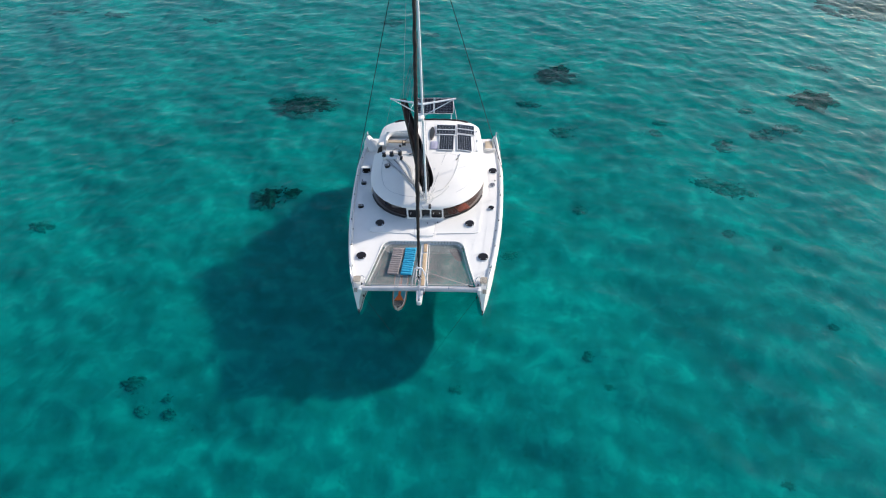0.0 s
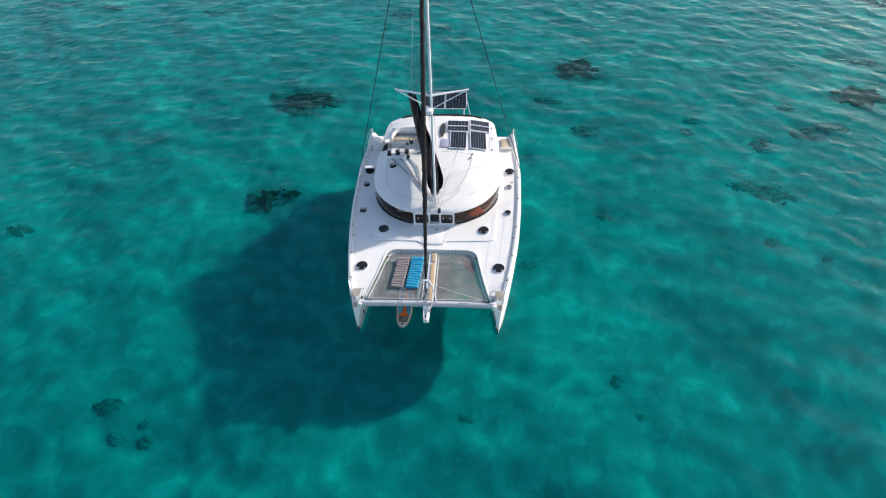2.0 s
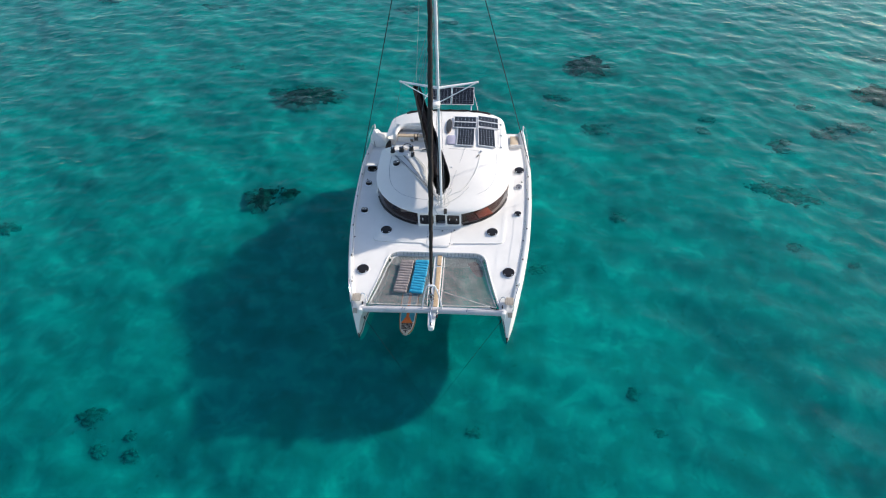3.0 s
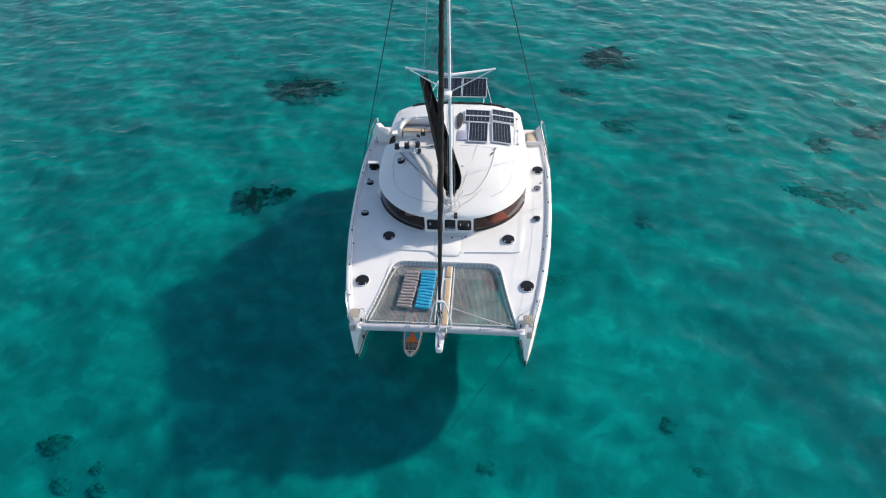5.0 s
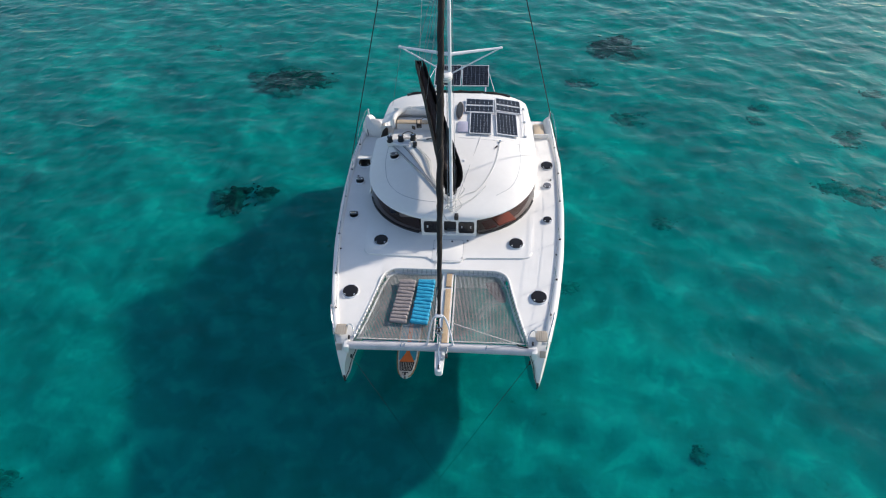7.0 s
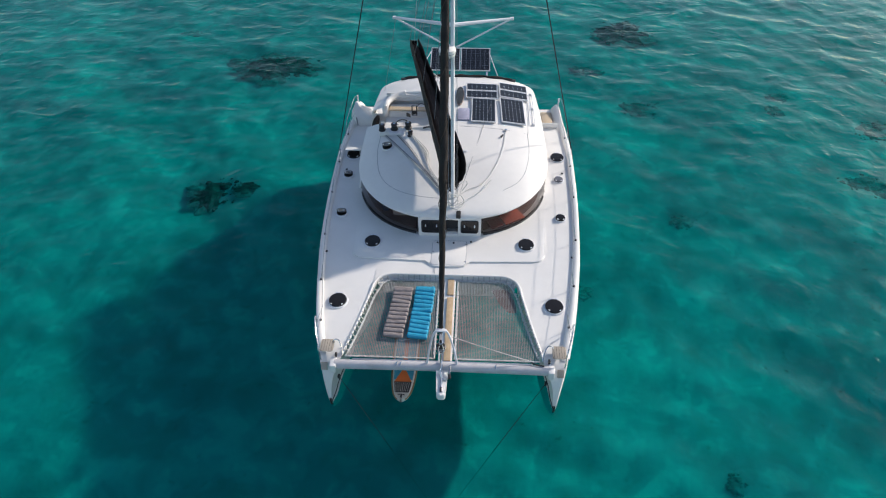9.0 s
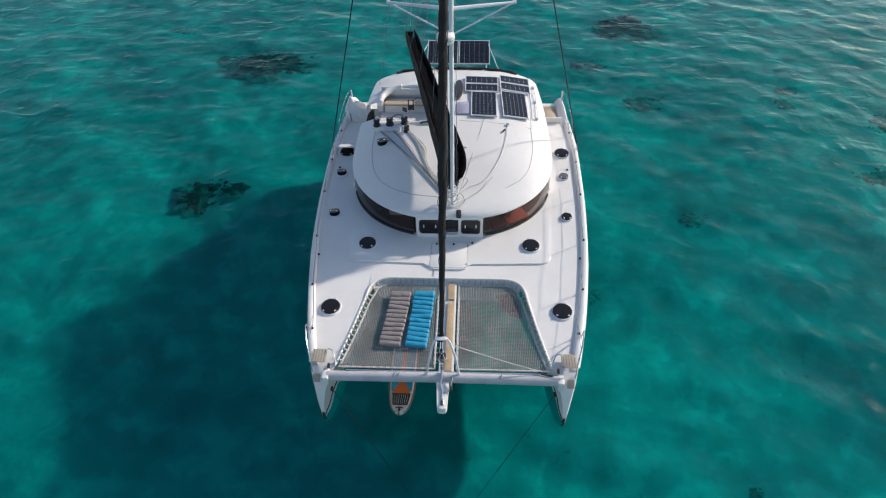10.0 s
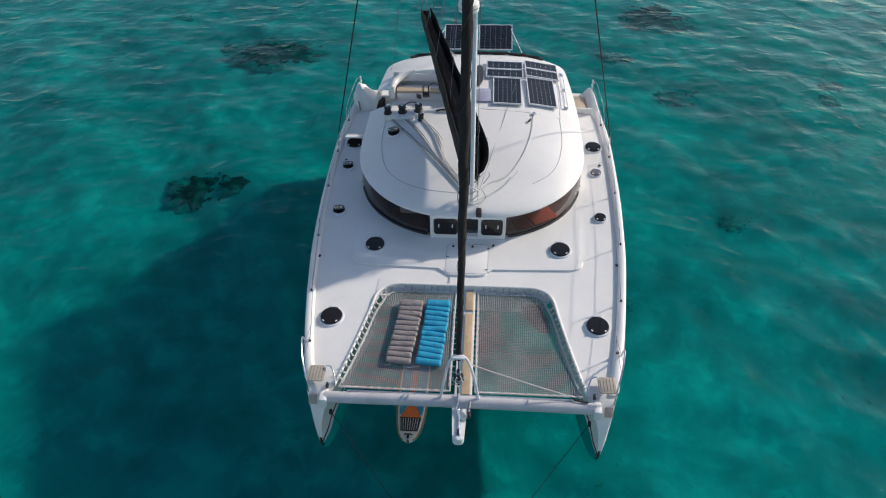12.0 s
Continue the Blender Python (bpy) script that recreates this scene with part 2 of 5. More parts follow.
def add_box(bm, c, s, bevel=0.0, m=None):
    r = bmesh.ops.create_cube(bm, size=1.0)
    v = r["verts"]
    bmesh.ops.scale(bm, vec=s, verts=v)
    if bevel:
        es = list({e for q in v for e in q.link_edges})
        r = bmesh.ops.bevel(bm, geom=es, offset=bevel, segments=2, affect="EDGES", profile=0.6)
        v = list({q for f in r["faces"] for q in f.verts} | {q for q in v if q.is_valid})
    bmesh.ops.transform(bm, matrix=Matrix.Translation(c) @ (m or Matrix()), verts=v)
    return bm


def box(c, s, bevel=0.0, m=None):
    return add_box(bmesh.new(), c, s, bevel, m)


def add_tube(bm, pts, r, n=8, caps=True):
    """A round tube along points; r is one radius or one for each point."""
    pts = [Vector(p) for p in pts]
    rs = r if isinstance(r, (list, tuple)) else [r] * len(pts)
    rings, side = [], None
    for i, p in enumerate(pts):
        d = (pts[min(i + 1, len(pts) - 1)] - pts[max(i - 1, 0)]).normalized()
        if side is None:
            side = d.orthogonal().normalized()
        side = (side - d * side.dot(d)).normalized()
        up = d.cross(side)
        rings.append([bm.verts.new(p + (side * math.cos(a) + up * math.sin(a)) * rs[i]) for a in (2 * math.pi * k / n for k in range(n))])
    for a, b in zip(rings, rings[1:]):
        for k in range(n):
            bm.faces.new((a[k], a[(k + 1) % n], b[(k + 1) % n], b[k]))
    if caps:
        bm.faces.new(rings[0][::-1])
        bm.faces.new(rings[-1])
    return bm


def tube(pts, r, n=8):
    return add_tube(bmesh.new(), pts, r, n)


def add_turned(bm, profile, n=24, m=None):
    """A lathe shape: (radius, height) pairs about z, closed at both ends."""
    m = m or Matrix()
    rings = [[bm.verts.new(m @ Vector((r * math.cos(a), r * math.sin(a), z))) for a in (2 * math.pi * k / n for k in range(n))] for r, z in profile]
    for a, b in zip(rings, rings[1:]):
        for k in range(n):
            bm.faces.new((a[k], a[(k + 1) % n], b[(k + 1) % n], b[k]))
    bm.faces.new(rings[0][::-1])
    bm.faces.new(rings[-1])
    return bm


def turned(profile, n=24, m=None):
    return add_turned(bmesh.new(), profile, n, m)


def sheet(rows, close=False):
    """A surface through rows of points, all rows equally long."""
    bm = bmesh.new()
    vs = [[bm.verts.new(p) for p in row] for row in rows]
    for a, b in zip(vs, vs[1:]):
        n = len(a)
        for k in range(n if close else n - 1):
            bm.faces.new((a[k], a[(k + 1) % n], b[(k + 1) % n], b[k]))
    bm.normal_update()
    return bm


def slab(outline, z0, z1, bevel=0.0):
    """A flat plate with the given outline (x, y) between two heights."""
    bm = bmesh.new()
    bot = [bm.verts.new((x, y, z0)) for x, y in outline]
    top = [bm.verts.new((x, y, z1)) for x, y in outline]
    n = len(outline)
    bm.faces.new(bot[::-1])
    face = bm.faces.new(top)
    for k in range(n):
        bm.faces.new((bot[k], bot[(k + 1) % n], top[(k + 1) % n], top[k]))
    if bevel:
        bmesh.ops.bevel(bm, geom=list(face.edges), offset=bevel, segments=3, affect="EDGES", profile=0.5)
    return bm


def rounded(points, r, n=5):
    """The outline with its corners rounded by r."""
    out, c = [], len(points)
    for i in range(c):
        p0, p1, p2 = (Vector(points[(i + k) % c]) for k in (-1, 0, 1))
        a, b = (p0 - p1), (p2 - p1)
        d = min(r, a.length * 0.45, b.length * 0.45)
        s, e = p1 + a.normalized() * d, p1 + b.normalized() * d
        for k in range(n + 1):
            t = k / n
            q = s * (1 - t) ** 2 + p1 * 2 * t * (1 - t) + e * t * t
            out.append((q.x, q.y))
    return out


def arc(p, q, sag, n=10):
    """Points from p to q, hanging by sag in the middle."""
    p, q = Vector(p), Vector(q)
    return [p.lerp(q, k / n) - Vector((0, 0, 4 * sag * (k / n) * (1 - k / n))) for k in range(n + 1)]


def smooth_path(pts, n=6):
    """A Catmull-Rom path through points."""
    pts = [Vector(p) for p in pts]
    out = []
    for i in range(len(pts) - 1):
        a, b, c, d = pts[max(i - 1, 0)], pts[i], pts[i + 1], pts[min(i + 2, len(pts) - 1)]
        for k in range(n):
            t = k / n
            out.append(0.5 * (2 * b + (c - a) * t + (2 * a - 5 * b + 4 * c - d) * t * t + (3 * b - a - 3 * c + d) * t ** 3))
    return out + [pts[-1]]


def curve1(xs, ys):
    """A smooth function through the points."""
    def f(x):
        if x <= xs[0]:
            return ys[0]
        if x >= xs[-1]:
            return ys[-1]
        i = max(k for k in range(len(xs) - 1) if xs[k] <= x)
        h = xs[i + 1] - xs[i]
        s = [(ys[k + 1] - ys[k]) / (xs[k + 1] - xs[k]) for k in range(len(xs) - 1)]
        slope = lambda k: s[0] if k == 0 else s[-1] if k == len(xs) - 1 else (0 if s[k - 1] * s[k] <= 0 else 2 * s[k - 1] * s[k] / (s[k - 1] + s[k]))
        t = (x - xs[i]) / h
        return ys[i] * (1 + 2 * t) * (1 - t) ** 2 + slope(i) * h * t * (1 - t) ** 2 + ys[i + 1] * t * t * (3 - 2 * t) + slope(i + 1) * h * t * t * (t - 1)
    return f


def thing(name, at, label, category, group="", kind=""):
    ob = new(name)
    ob.empty_display_size = 0.2
    ob.location = Vector(at) * K
    return tagged(ob, label, category, group, kind)


def world_of(ob):
    return (world_of(ob.parent) @ ob.matrix_parent_inverse @ ob.matrix_basis) if ob.parent else ob.matrix_basis.copy()


def mesh_of(name, bm, material, sharp=35):
    bmesh.ops.recalc_face_normals(bm, faces=bm.faces)
    bm.transform(Matrix.Scale(K, 4))
    me = bpy.data.meshes.new(name)
    bm.to_mesh(me)
    bm.free()
    me.materials.append(material)
    me.shade_smooth()
    me.set_sharp_from_angle(angle=radians(sharp))
    return me


def part(name, bm, material, parent, label="", sharp=35):
    """Links a bmesh as one mesh object under a thing or a part."""
    ob = new(name, mesh_of(name, bm, material, sharp))
    if parent:
        ob.parent = parent
        ob.matrix_parent_inverse = world_of(parent).inverted()
    return tagged(ob, label)


def piece(name, mesh, m, parent):
    """One more object on a shared mesh, at the plan pose m."""
    ob = new(name, mesh)
    ob.parent = parent
    ob.matrix_parent_inverse = world_of(parent).inverted()
    m = m.copy()
    m.translation = m.translation * K
    ob.matrix_basis = m
    return ob


# ---- sea, seabed ----
BED = -2.2


def axis(lo, hi, step, far, grow=1.25):
    v, d = list(np.arange(lo, hi + step / 2, step)), step
    while v[-1] < far:
        d *= grow
        v.append(v[-1] + d)
    d, w = step, lo
    head = []
    while w > -far:
        d *= grow
        w -= d
        head.append(w)
    return np.array(head[::-1] + v)


def grid_object(name, xs, ys, height, material):
    X, Y = np.meshgrid(xs, ys)
    Z = height(X, Y)
    nx, ny = len(xs), len(ys)
    i = (np.arange(ny - 1)[:, None] * nx + np.arange(nx - 1)[None, :]).ravel()
    quads = np.stack([i, i + 1, i + nx + 1, i + nx], 1)
    me = bpy.data.meshes.new(name)
    me.vertices.add(nx * ny)
    me.vertices.foreach_set("co", np.stack([X, Y, Z], -1).astype(np.float32).ravel())
    me.loops.add(quads.size)
    me.loops.foreach_set("vertex_index", quads.astype(np.int32).ravel())
    me.polygons.add(len(quads))
    me.polygons.foreach_set("loop_start", np.arange(0, quads.size, 4, dtype=np.int32))
    me.update(calc_edges=True)
    me.shade_smooth()
    me.materials.append(material)
    return new(name, me)


def waves(X, Y):
    rng = np.random.default_rng(7)
    Z = np.zeros_like(X)
    for k in range(46):
        length = 0.55 * (3.6 / 0.55) ** rng.random()
        a = math.pi / 2 - 0.40 + rng.normal(0, 0.58)
        f = 2 * math.pi / length
        phase = f * (X * math.cos(a) + Y * math.sin(a)) + rng.random() * 6.28
        Z += 0.0022 * length ** 0.7 * (2.6 * np.abs(0.5 + 0.5 * np.sin(phase)) ** 2.2 - 1)
    fade = np.clip(1.6 - np.hypot(X, Y - 15) / 90, 0, 1)
    return Z * fade


def bed(X, Y):
    rng = np.random.default_rng(3)
    Z = np.full(X.shape, BED, dtype=float)
    for k in range(20):
        length = 2.0 * 8.0 ** rng.random()
        a = rng.random() * 6.28
        Z += 0.015 * length ** 0.5 * np.sin(2 * math.pi / length * (X * math.cos(a) + Y * math.sin(a)) + rng.random() * 6.28)
    for k in range(16):
        length = 0.9 * 2.8 ** rng.random()
        a = rng.random() * 6.28
        Z += 0.012 * np.sin(2 * math.pi / length * (X * math.cos(a) + Y * math.sin(a)) + rng.random() * 6.28)
    return Z


sea = grid_object("water", axis(-45, 48, 0.16, 700), axis(-14, 62, 0.16, 700), waves, SEA)
tagged(sea, "clear turquoise sea surface with small wind ripples", "sea", kind="structure")
seabed = grid_object("ground", axis(-50, 55, 0.25, 700), axis(-20, 65, 0.25, 700), bed, SAND)
tagged(seabed, "pale sandy seabed with patchy weed under water", "seabed", kind="structure")


def clump(rx, ry, seed, rings=9, segs=96, rise=0.20):
    """A low lumpy mound with a ragged outline."""
    off = Vector((seed * 7.31, seed * 3.17, 0))
    bm = bmesh.new()
    rows = []
    for i in range(1, rings + 1):
        f = i / rings
        row = []
        for k in range(segs):
            a = 2 * math.pi * k / segs
            d = Vector((math.cos(a), math.sin(a), 0))
            edge = 1.0 + 0.34 * noise.noise(d * 1.3 + off) + 0.30 * noise.noise(d * 3.4 + off) + 0.20 * noise.noise(d * 9.0 + off) + 0.16 * noise.noise(d * 22.0 + off)
            q = Vector((d.x * rx, d.y * ry, 0)) * f * max(edge, 0.4)
            h = min(rx, ry) * rise * (1 - f ** 2) * (0.8 + 0.7 * noise.noise(q * 1.9 + off) + 0.4 * noise.noise(q * 5.0 + off))
            row.append(bm.verts.new((q.x, q.y, max(h, 0.0) + 0.02 if i < rings else -0.03)))
        rows.append(row)
    top = bm.verts.new((0, 0, min(rx, ry) * rise * 0.85))
    for k in range(segs):
        bm.faces.new((top, rows[0][k], rows[0][(k + 1) % segs]))
        for r0, r1 in zip(rows, rows[1:]):
            bm.faces.new((r0[k], r1[k], r1[(k + 1) % segs], r0[(k + 1) % segs]))
    bm.normal_update()
    return bm


def reef(x, y, rx, ry, seed, material, core):
    """A coral head with loose rubble thinning out round it."""
    rng = random.Random(seed)

    def mesh(bm, mat):
        me = bpy.data.meshes.new("coral_clump")
        bm.to_mesh(me)
        bm.free()
        me.materials.append(mat)
        me.shade_smooth()
        return me
    ob = new("coral_reef", mesh(clump(rx * core, ry * core, seed), material))
    # paler rim imitates the edge hazed by the water above
    soft_edge = new("softened_edge", mesh(clump(rx * core * 1.22, ry * core * 1.22, seed + 5, 4, 120, 0.04), RUBBLE if material is CORAL else WEED))
    soft_edge.parent = ob
    at = lambda px, py: float(bed(np.array([px]), np.array([py]))[0])
    ob.location = (x, y, at(x, y))
    for k in range(int(min(10 + rx * 9, 30))):
        a = rng.random() * 6.283
        big = k < 4
        d = rng.uniform(0.45, 0.75) if big else rng.uniform(0.3, 0.9) + 0.35 * rng.random() ** 3
        s = rng.uniform(0.26, 0.42) if big else rng.uniform(0.05, 0.16) * (1.35 - 0.6 * d)
        c = new("coral_clump", mesh(clump(rx * s, rx * s * rng.uniform(0.5, 0.9), seed * 13 + k, 5 if big else 3, 40 if big else 18), material))
        c.parent = ob
        px, py = rx * d * math.cos(a), ry * d * math.sin(a)
        c.location = (px, py, at(x + px, y + py) - at(x, y) + 0.01)
        c.rotation_euler = (0, 0, rng.uniform(-0.5, 0.5))
    bm = bmesh.new()
    for k in range(int(14 + rx * 22)):
        a, d = rng.random() * 6.283, 0.55 + 0.5 * rng.random()
        px, py, q = rx * d * math.cos(a), ry * d * math.sin(a), rng.uniform(0.015, 0.045)
        v = bmesh.ops.create_icosphere(bm, subdivisions=1, radius=q)["verts"]
        m = Matrix.Translation((px, py, at(x + px, y + py) - at(x, y) + q * 0.2)) @ Matrix.Rotation(rng.random() * 3.14, 4, "Z") @ Matrix.Diagonal((rng.uniform(0.7, 1.9), rng.uniform(0.6, 1.2), 0.6, 1))
        bmesh.ops.transform(bm, matrix=m, verts=v)
    loose = new("rubble", mesh(bm, material))
    loose.parent = ob
    tagged(loose, kind="stuff")
    if material is CORAL:
        return tagged(ob, "dark brown coral head on the sandy seabed", "coral reef", "coral heads")
    return tagged(ob, "faint weedy coral rubble on the sandy seabed", "coral reef", "coral heads")


REEFS = [(-9.36, 18.36, 1.95, 1.35), (-9.55, 8.45, 1.1, 0.95), (8.33, 22.42, 1.6, 1.4), (35.4, 34.0, 4.6, 2.2), (25.6, 19.3, 1.6, 1.2), (-8.2, 8.5, 0.55, 0.4)]
HEADS_WEST = [
    (-11.65, 19.33, 0.9, 0.6), (-12.53, -4.73, 0.62, 0.44), (-10.91, -5.33, 0.30, 0.22), (-11.86, -5.94, 0.40, 0.36), (-21.91, 5.54, 0.8, 0.6), (-33.59, 33.62, 1.5, 0.8),
    (-28.92, 33.09, 1.4, 0.6), (-20.08, 32.19, 1.1, 0.6), (-4.46, 32.11, 1.1, 0.8), (-15.22, 22.49, 0.6, 0.45), (-1.09, 29.1, 0.8, 0.4), (-29.16, 16.41, 0.6, 0.4), (-10.64, -6.05, 0.34, 0.28),
]
HEADS_EAST = [
    (8.24, 15.55, 0.95, 0.7), (1.58, -4.66, 0.34, 0.24), (8.46, 7.54, 0.5, 0.36), (14.17, 15.11, 0.5, 0.45), (14.46, -8.46, 0.3, 0.2), (16.01, 5.64, 0.4, 0.3), (18.1, 13.95, 1.0, 0.7),
    (17.41, 9.5, 1.5, 0.8), (7.5, -2.8, 0.28, 0.36), (16.06, 10.04, 1.1, 0.7), (22.64, 15.59, 1.1, 0.6), (18.23, 4.45, 0.3, 0.2), (21.07, 15.12, 1, 0.5), (4.23, 3.72, 0.5, 0.4),
    (19, -0.89, 0.3, 0.2), (8.24, -4.32, 0.25, 0.18), (14.6, 16.3, 0.5, 0.4), (6, 18.7, 0.9, 0.35), (20.6, 17.8, 0.7, 0.4), (27.8, 24.0, 0.9, 0.5),
]
for k, (x, y, rx, ry) in enumerate(REEFS):
    reef(x, y, rx, ry, 40 + k, CORAL, 0.86)
for k, (x, y, rx, ry) in enumerate(HEADS_WEST + HEADS_EAST):
    reef(x, y, rx, ry, 60 + k, RUBBLE if rx > 0.6 else WEED, 0.55)

# ---- the catamaran ----
cat = thing("catamaran", (0, 3, 0), "white sailing catamaran at anchor with black furled sails", "sailboat")

BOW = -2.27
S_Y = [BOW, -2.21, -2.09, -1.95, -1.70, -1.13, -0.24, 1.07, 2.40, 4.80, 6.84, 8.30, 9.20, 10.00]
half_out = curve1(S_Y, [2.985, 3.02, 3.07, 3.12, 3.20, 3.34, 3.53, 3.74, 3.90, 4.05, 4.09, 4.02, 3.94, 3.84])
half_in = curve1(S_Y, [2.915, 2.87, 2.78, 2.68, 2.58, 2.42, 2.22, 2.00, 1.95, 1.95, 1.95, 1.95, 1.95, 2.10])
sheer = curve1(S_Y, [0.30, 0.72, 1.08, 1.28, 1.42, 1.50, 1.53, 1.55, 1.58, 1.60, 1.60, 1.58, 1.56, 1.56])
# hull bottom drawn deeper so the seabed shadow starts nearer the hull
keel = curve1([BOW, -1.95, 0.0, 5.0, 11.0], [-0.20, -0.55, -0.95, -1.05, -0.75])
stations = sorted(set([BOW, -2.24, -2.21, -2.15, -2.09, -2.02, -1.95, -1.85, -1.70, -1.5, -1.3, -1.13] + [round(-0.9 + 0.4 * k, 3) for k in range(27)] + [9.75, 10.0]))


def hull(side):
    rows = []
    for y in stations + [10.35, 10.9, 11.4]:
        o, i, z, kz = half_out(y), half_in(y), sheer(y), keel(y)
        if y > 10.0:
            z = {10.35: 1.0, 10.9: 0.7, 11.4: 0.34}[y]
            o -= (y - 10) * 0.12
            i += (y - 10) * 0.10
        c = (o + i) / 2
        z1, z0 = z * 0.62, 0.05 * z
        fine = min(max((0.6 - y) / 2.2, 0), 1)
        rows.append([(side * x, y, h) for x, h in (
            (o, z), (o + 0.015, z1), (o - 0.10 * (o - c), z0), (c + 0.45 * (o - c), kz * 0.6), (c, kz),
            (c - 0.45 * (c - i), kz * 0.6), (i + (0.25 + 0.70 * fine) * (c - i), z0), (i + (0.05 + 0.75 * fine) * (c - i), z1), (i, z))])
    bm = sheet(rows)
    bmesh.ops.contextual_create(bm, geom=[e for e in bm.edges if e.is_boundary and all(abs(v.co.y - BOW) < 1e-4 for v in e.verts)])
    return bm


for s in (-1, 1):
    part("hull", hull(s), GELCOAT, cat, "glossy white hull with a plumb bow", 50)
    # unseen fins and rudders, added to block sun and enlarge the seabed shadow
    fin = [(-0.9, 0.0), (-0.7, -0.62), (0.75, -0.62), (1.0, 0.0)]
    part("unseen_keel", sheet([[(s * 2.98 + w * (1 + 0.5 * dz), 4.6 + 1.8 * dy, -0.95 + dz) for dy, dz in fin] for w in (-0.12, -0.06, 0.06, 0.12)], False), GELCOAT, cat)
    part("unseen_rudder", box((s * 2.98, 10.2, -0.85), (0.08, 0.55, 0.95), 0.03), GELCOAT, cat)


def deck_strip(side):
    rows = []
    for y in stations:
        if y > 1.05:
            break
        o, i, z = half_out(y), half_in(y), sheer(y)
        c = 0.005 + 0.015 * min(1.0, (1.05 - y) / 1.2)
        rows.append([(side * (i + (o - i) * k / 6), y, z + c * (1 - ((i + (o - i) * k / 6) / o) ** 2)) for k in range(7)])
    y = 1.05
    o, i, z = half_out(y), half_in(y), sheer(y)
    rows.append([(side * (i + (o - i) * k / 6), y, z + 0.005 * (1 - ((i + (o - i) * k / 6) / o) ** 2)) for k in range(7)])
    return sheet(rows)


for s in (-1, 1):
    part("foredeck", deck_strip(s), NONSKID, cat)

rows = []
for y in [1.05] + [q for q in stations if q > 1.05]:
    rows.append([(half_out(y) * k / 16, y, sheer(y) + 0.005 * (1 - (k / 16) ** 2)) for k in range(-16, 17)])
part("main_deck", sheet(rows), NONSKID, cat, "white non-skid deck")
# thin black tube along each hull's inner waterline
for s in (-1, 1):
    wet = []
    for y in [q for q in stations if q < -0.6]:
        o, i = half_out(y), half_in(y)
        fine = min(max((0.6 - y) / 2.2, 0), 1)
        wet.append((s * (i + (0.25 + 0.70 * fine) * (o - i) / 2), y, 0.05 * sheer(y)))
    part("boot_stripe", tube(wet, 0.022, 6), SEAL, cat, "black stripe along the waterline")
# rounded forward edge of the bridge deck and the nacelle below it
corner = rounded([(-2.1, 3.0), (-1.98, 1.05), (1.98, 1.05), (2.1, 3.0)], 0.35, 6)
part("nacelle", slab(corner + [(2.0, 9.5), (-2.0, 9.5)], 0.75, 1.535), GELCOAT, cat)
for s in (-1, 1):
    # bulwark lip along the deck edge, rub rail below it
    rows = []
    for y in stations:
        if y > -1.75:
            o, z, h = half_out(y), sheer(y), 0.10 * min((y + 1.75) / 0.8 + 0.2, 1)
            rows.append([(s * x, y, z + q) for x, q in ((o + 0.004, -0.05), (o - 0.012, h * 0.8), (o - 0.035, h), (o - 0.15, h * 1.02), (o - 0.18, h * 0.7), (o - 0.205, 0.005))])
    part("toe_rail", sheet(rows), GELCOAT, cat, "white bulwark lip", 60)
    low = [(s * (half_out(y) + 0.012), y, sheer(y) * 0.86) for y in stations if y > -1.7]
    part("rub_rail", tube(low, 0.028, 6), PAINTED, cat)
    # rounded deck corner beside the net
    a, b, c = Vector((half_in(0.55), 0.55)), Vector((1.99, 1.06)), Vector((1.45, 1.06))
    bow = [a * (1 - t) ** 2 + b * 2 * t * (1 - t) + c * t * t for t in np.linspace(0, 1, 10)]
    part("deck_corner", slab([(s * q.x, q.y) for q in bow] + [(s * 1.90, 1.24), (s * 2.06, 1.24)], 1.40, 1.563), GELCOAT, cat)
side_in = [(half_in(y) + 0.01, y, sheer(y) + 0.012) for y in stations if -1.85 < y < 0.5]
curve_in = [(q.x + 0.01, q.y + 0.01, 1.572) for q in bow]
half_rail = side_in + curve_in
part("net_rail", tube(half_rail + [(-x, y, z) for x, y, z in half_rail[::-1]], 0.034, 10), GELCOAT, cat)

# lip under the lashings along the bridge deck's front edge
lip = [(q.x + 0.02, q.y + 0.02, q.x - 0.075, q.y - 0.075) for q in bow[3:]] + [(0.72, 1.08, 0.70, 0.985), (0.0, 1.08, 0.0, 0.985)]
lip += [(-a, b, -c, d) for a, b, c, d in lip[-2::-1]]
bm = sheet([[(a, b, 1.44), (c, d, 1.43), (c, d, 1.40), (a, b, 1.40)] for a, b, c, d in lip], True)
part("net_lip", bm, GELCOAT, cat, sharp=50)

# stem bands: dark boot at each bow tip
for s in (-1, 1):
    part("stem_band", tube([(s * 2.95, BOW - 0.01, 0.24), (s * 2.95, BOW - 0.02, 0.05), (s * 2.95, BOW + 0.04, -0.12)], [0.028, 0.032, 0.028], 8), SEAL, cat)

# raised platform round the cabin, its forward locker lid, panel seams
base = rounded([(-3.2, 8.6), (-2.98, 4.2), (-2.82, 1.68), (-0.56, 1.60), (-0.48, 1.40), (0.48, 1.40), (0.56, 1.60), (2.82, 1.68), (2.98, 4.2), (3.2, 8.6)], 0.28, 5)
part("cabin_base", slab(base, 1.50, 1.612, 0.035), NONSKID, cat, "raised white platform round the cabin")
lid = rounded([(-0.50, 1.44), (0.52, 1.44), (0.54, 2.46), (-0.48, 2.46)], 0.12, 4)
locker = part("anchor_locker_lid", slab(lid, 1.55, 1.6145, 0.002), NONSKID, cat)
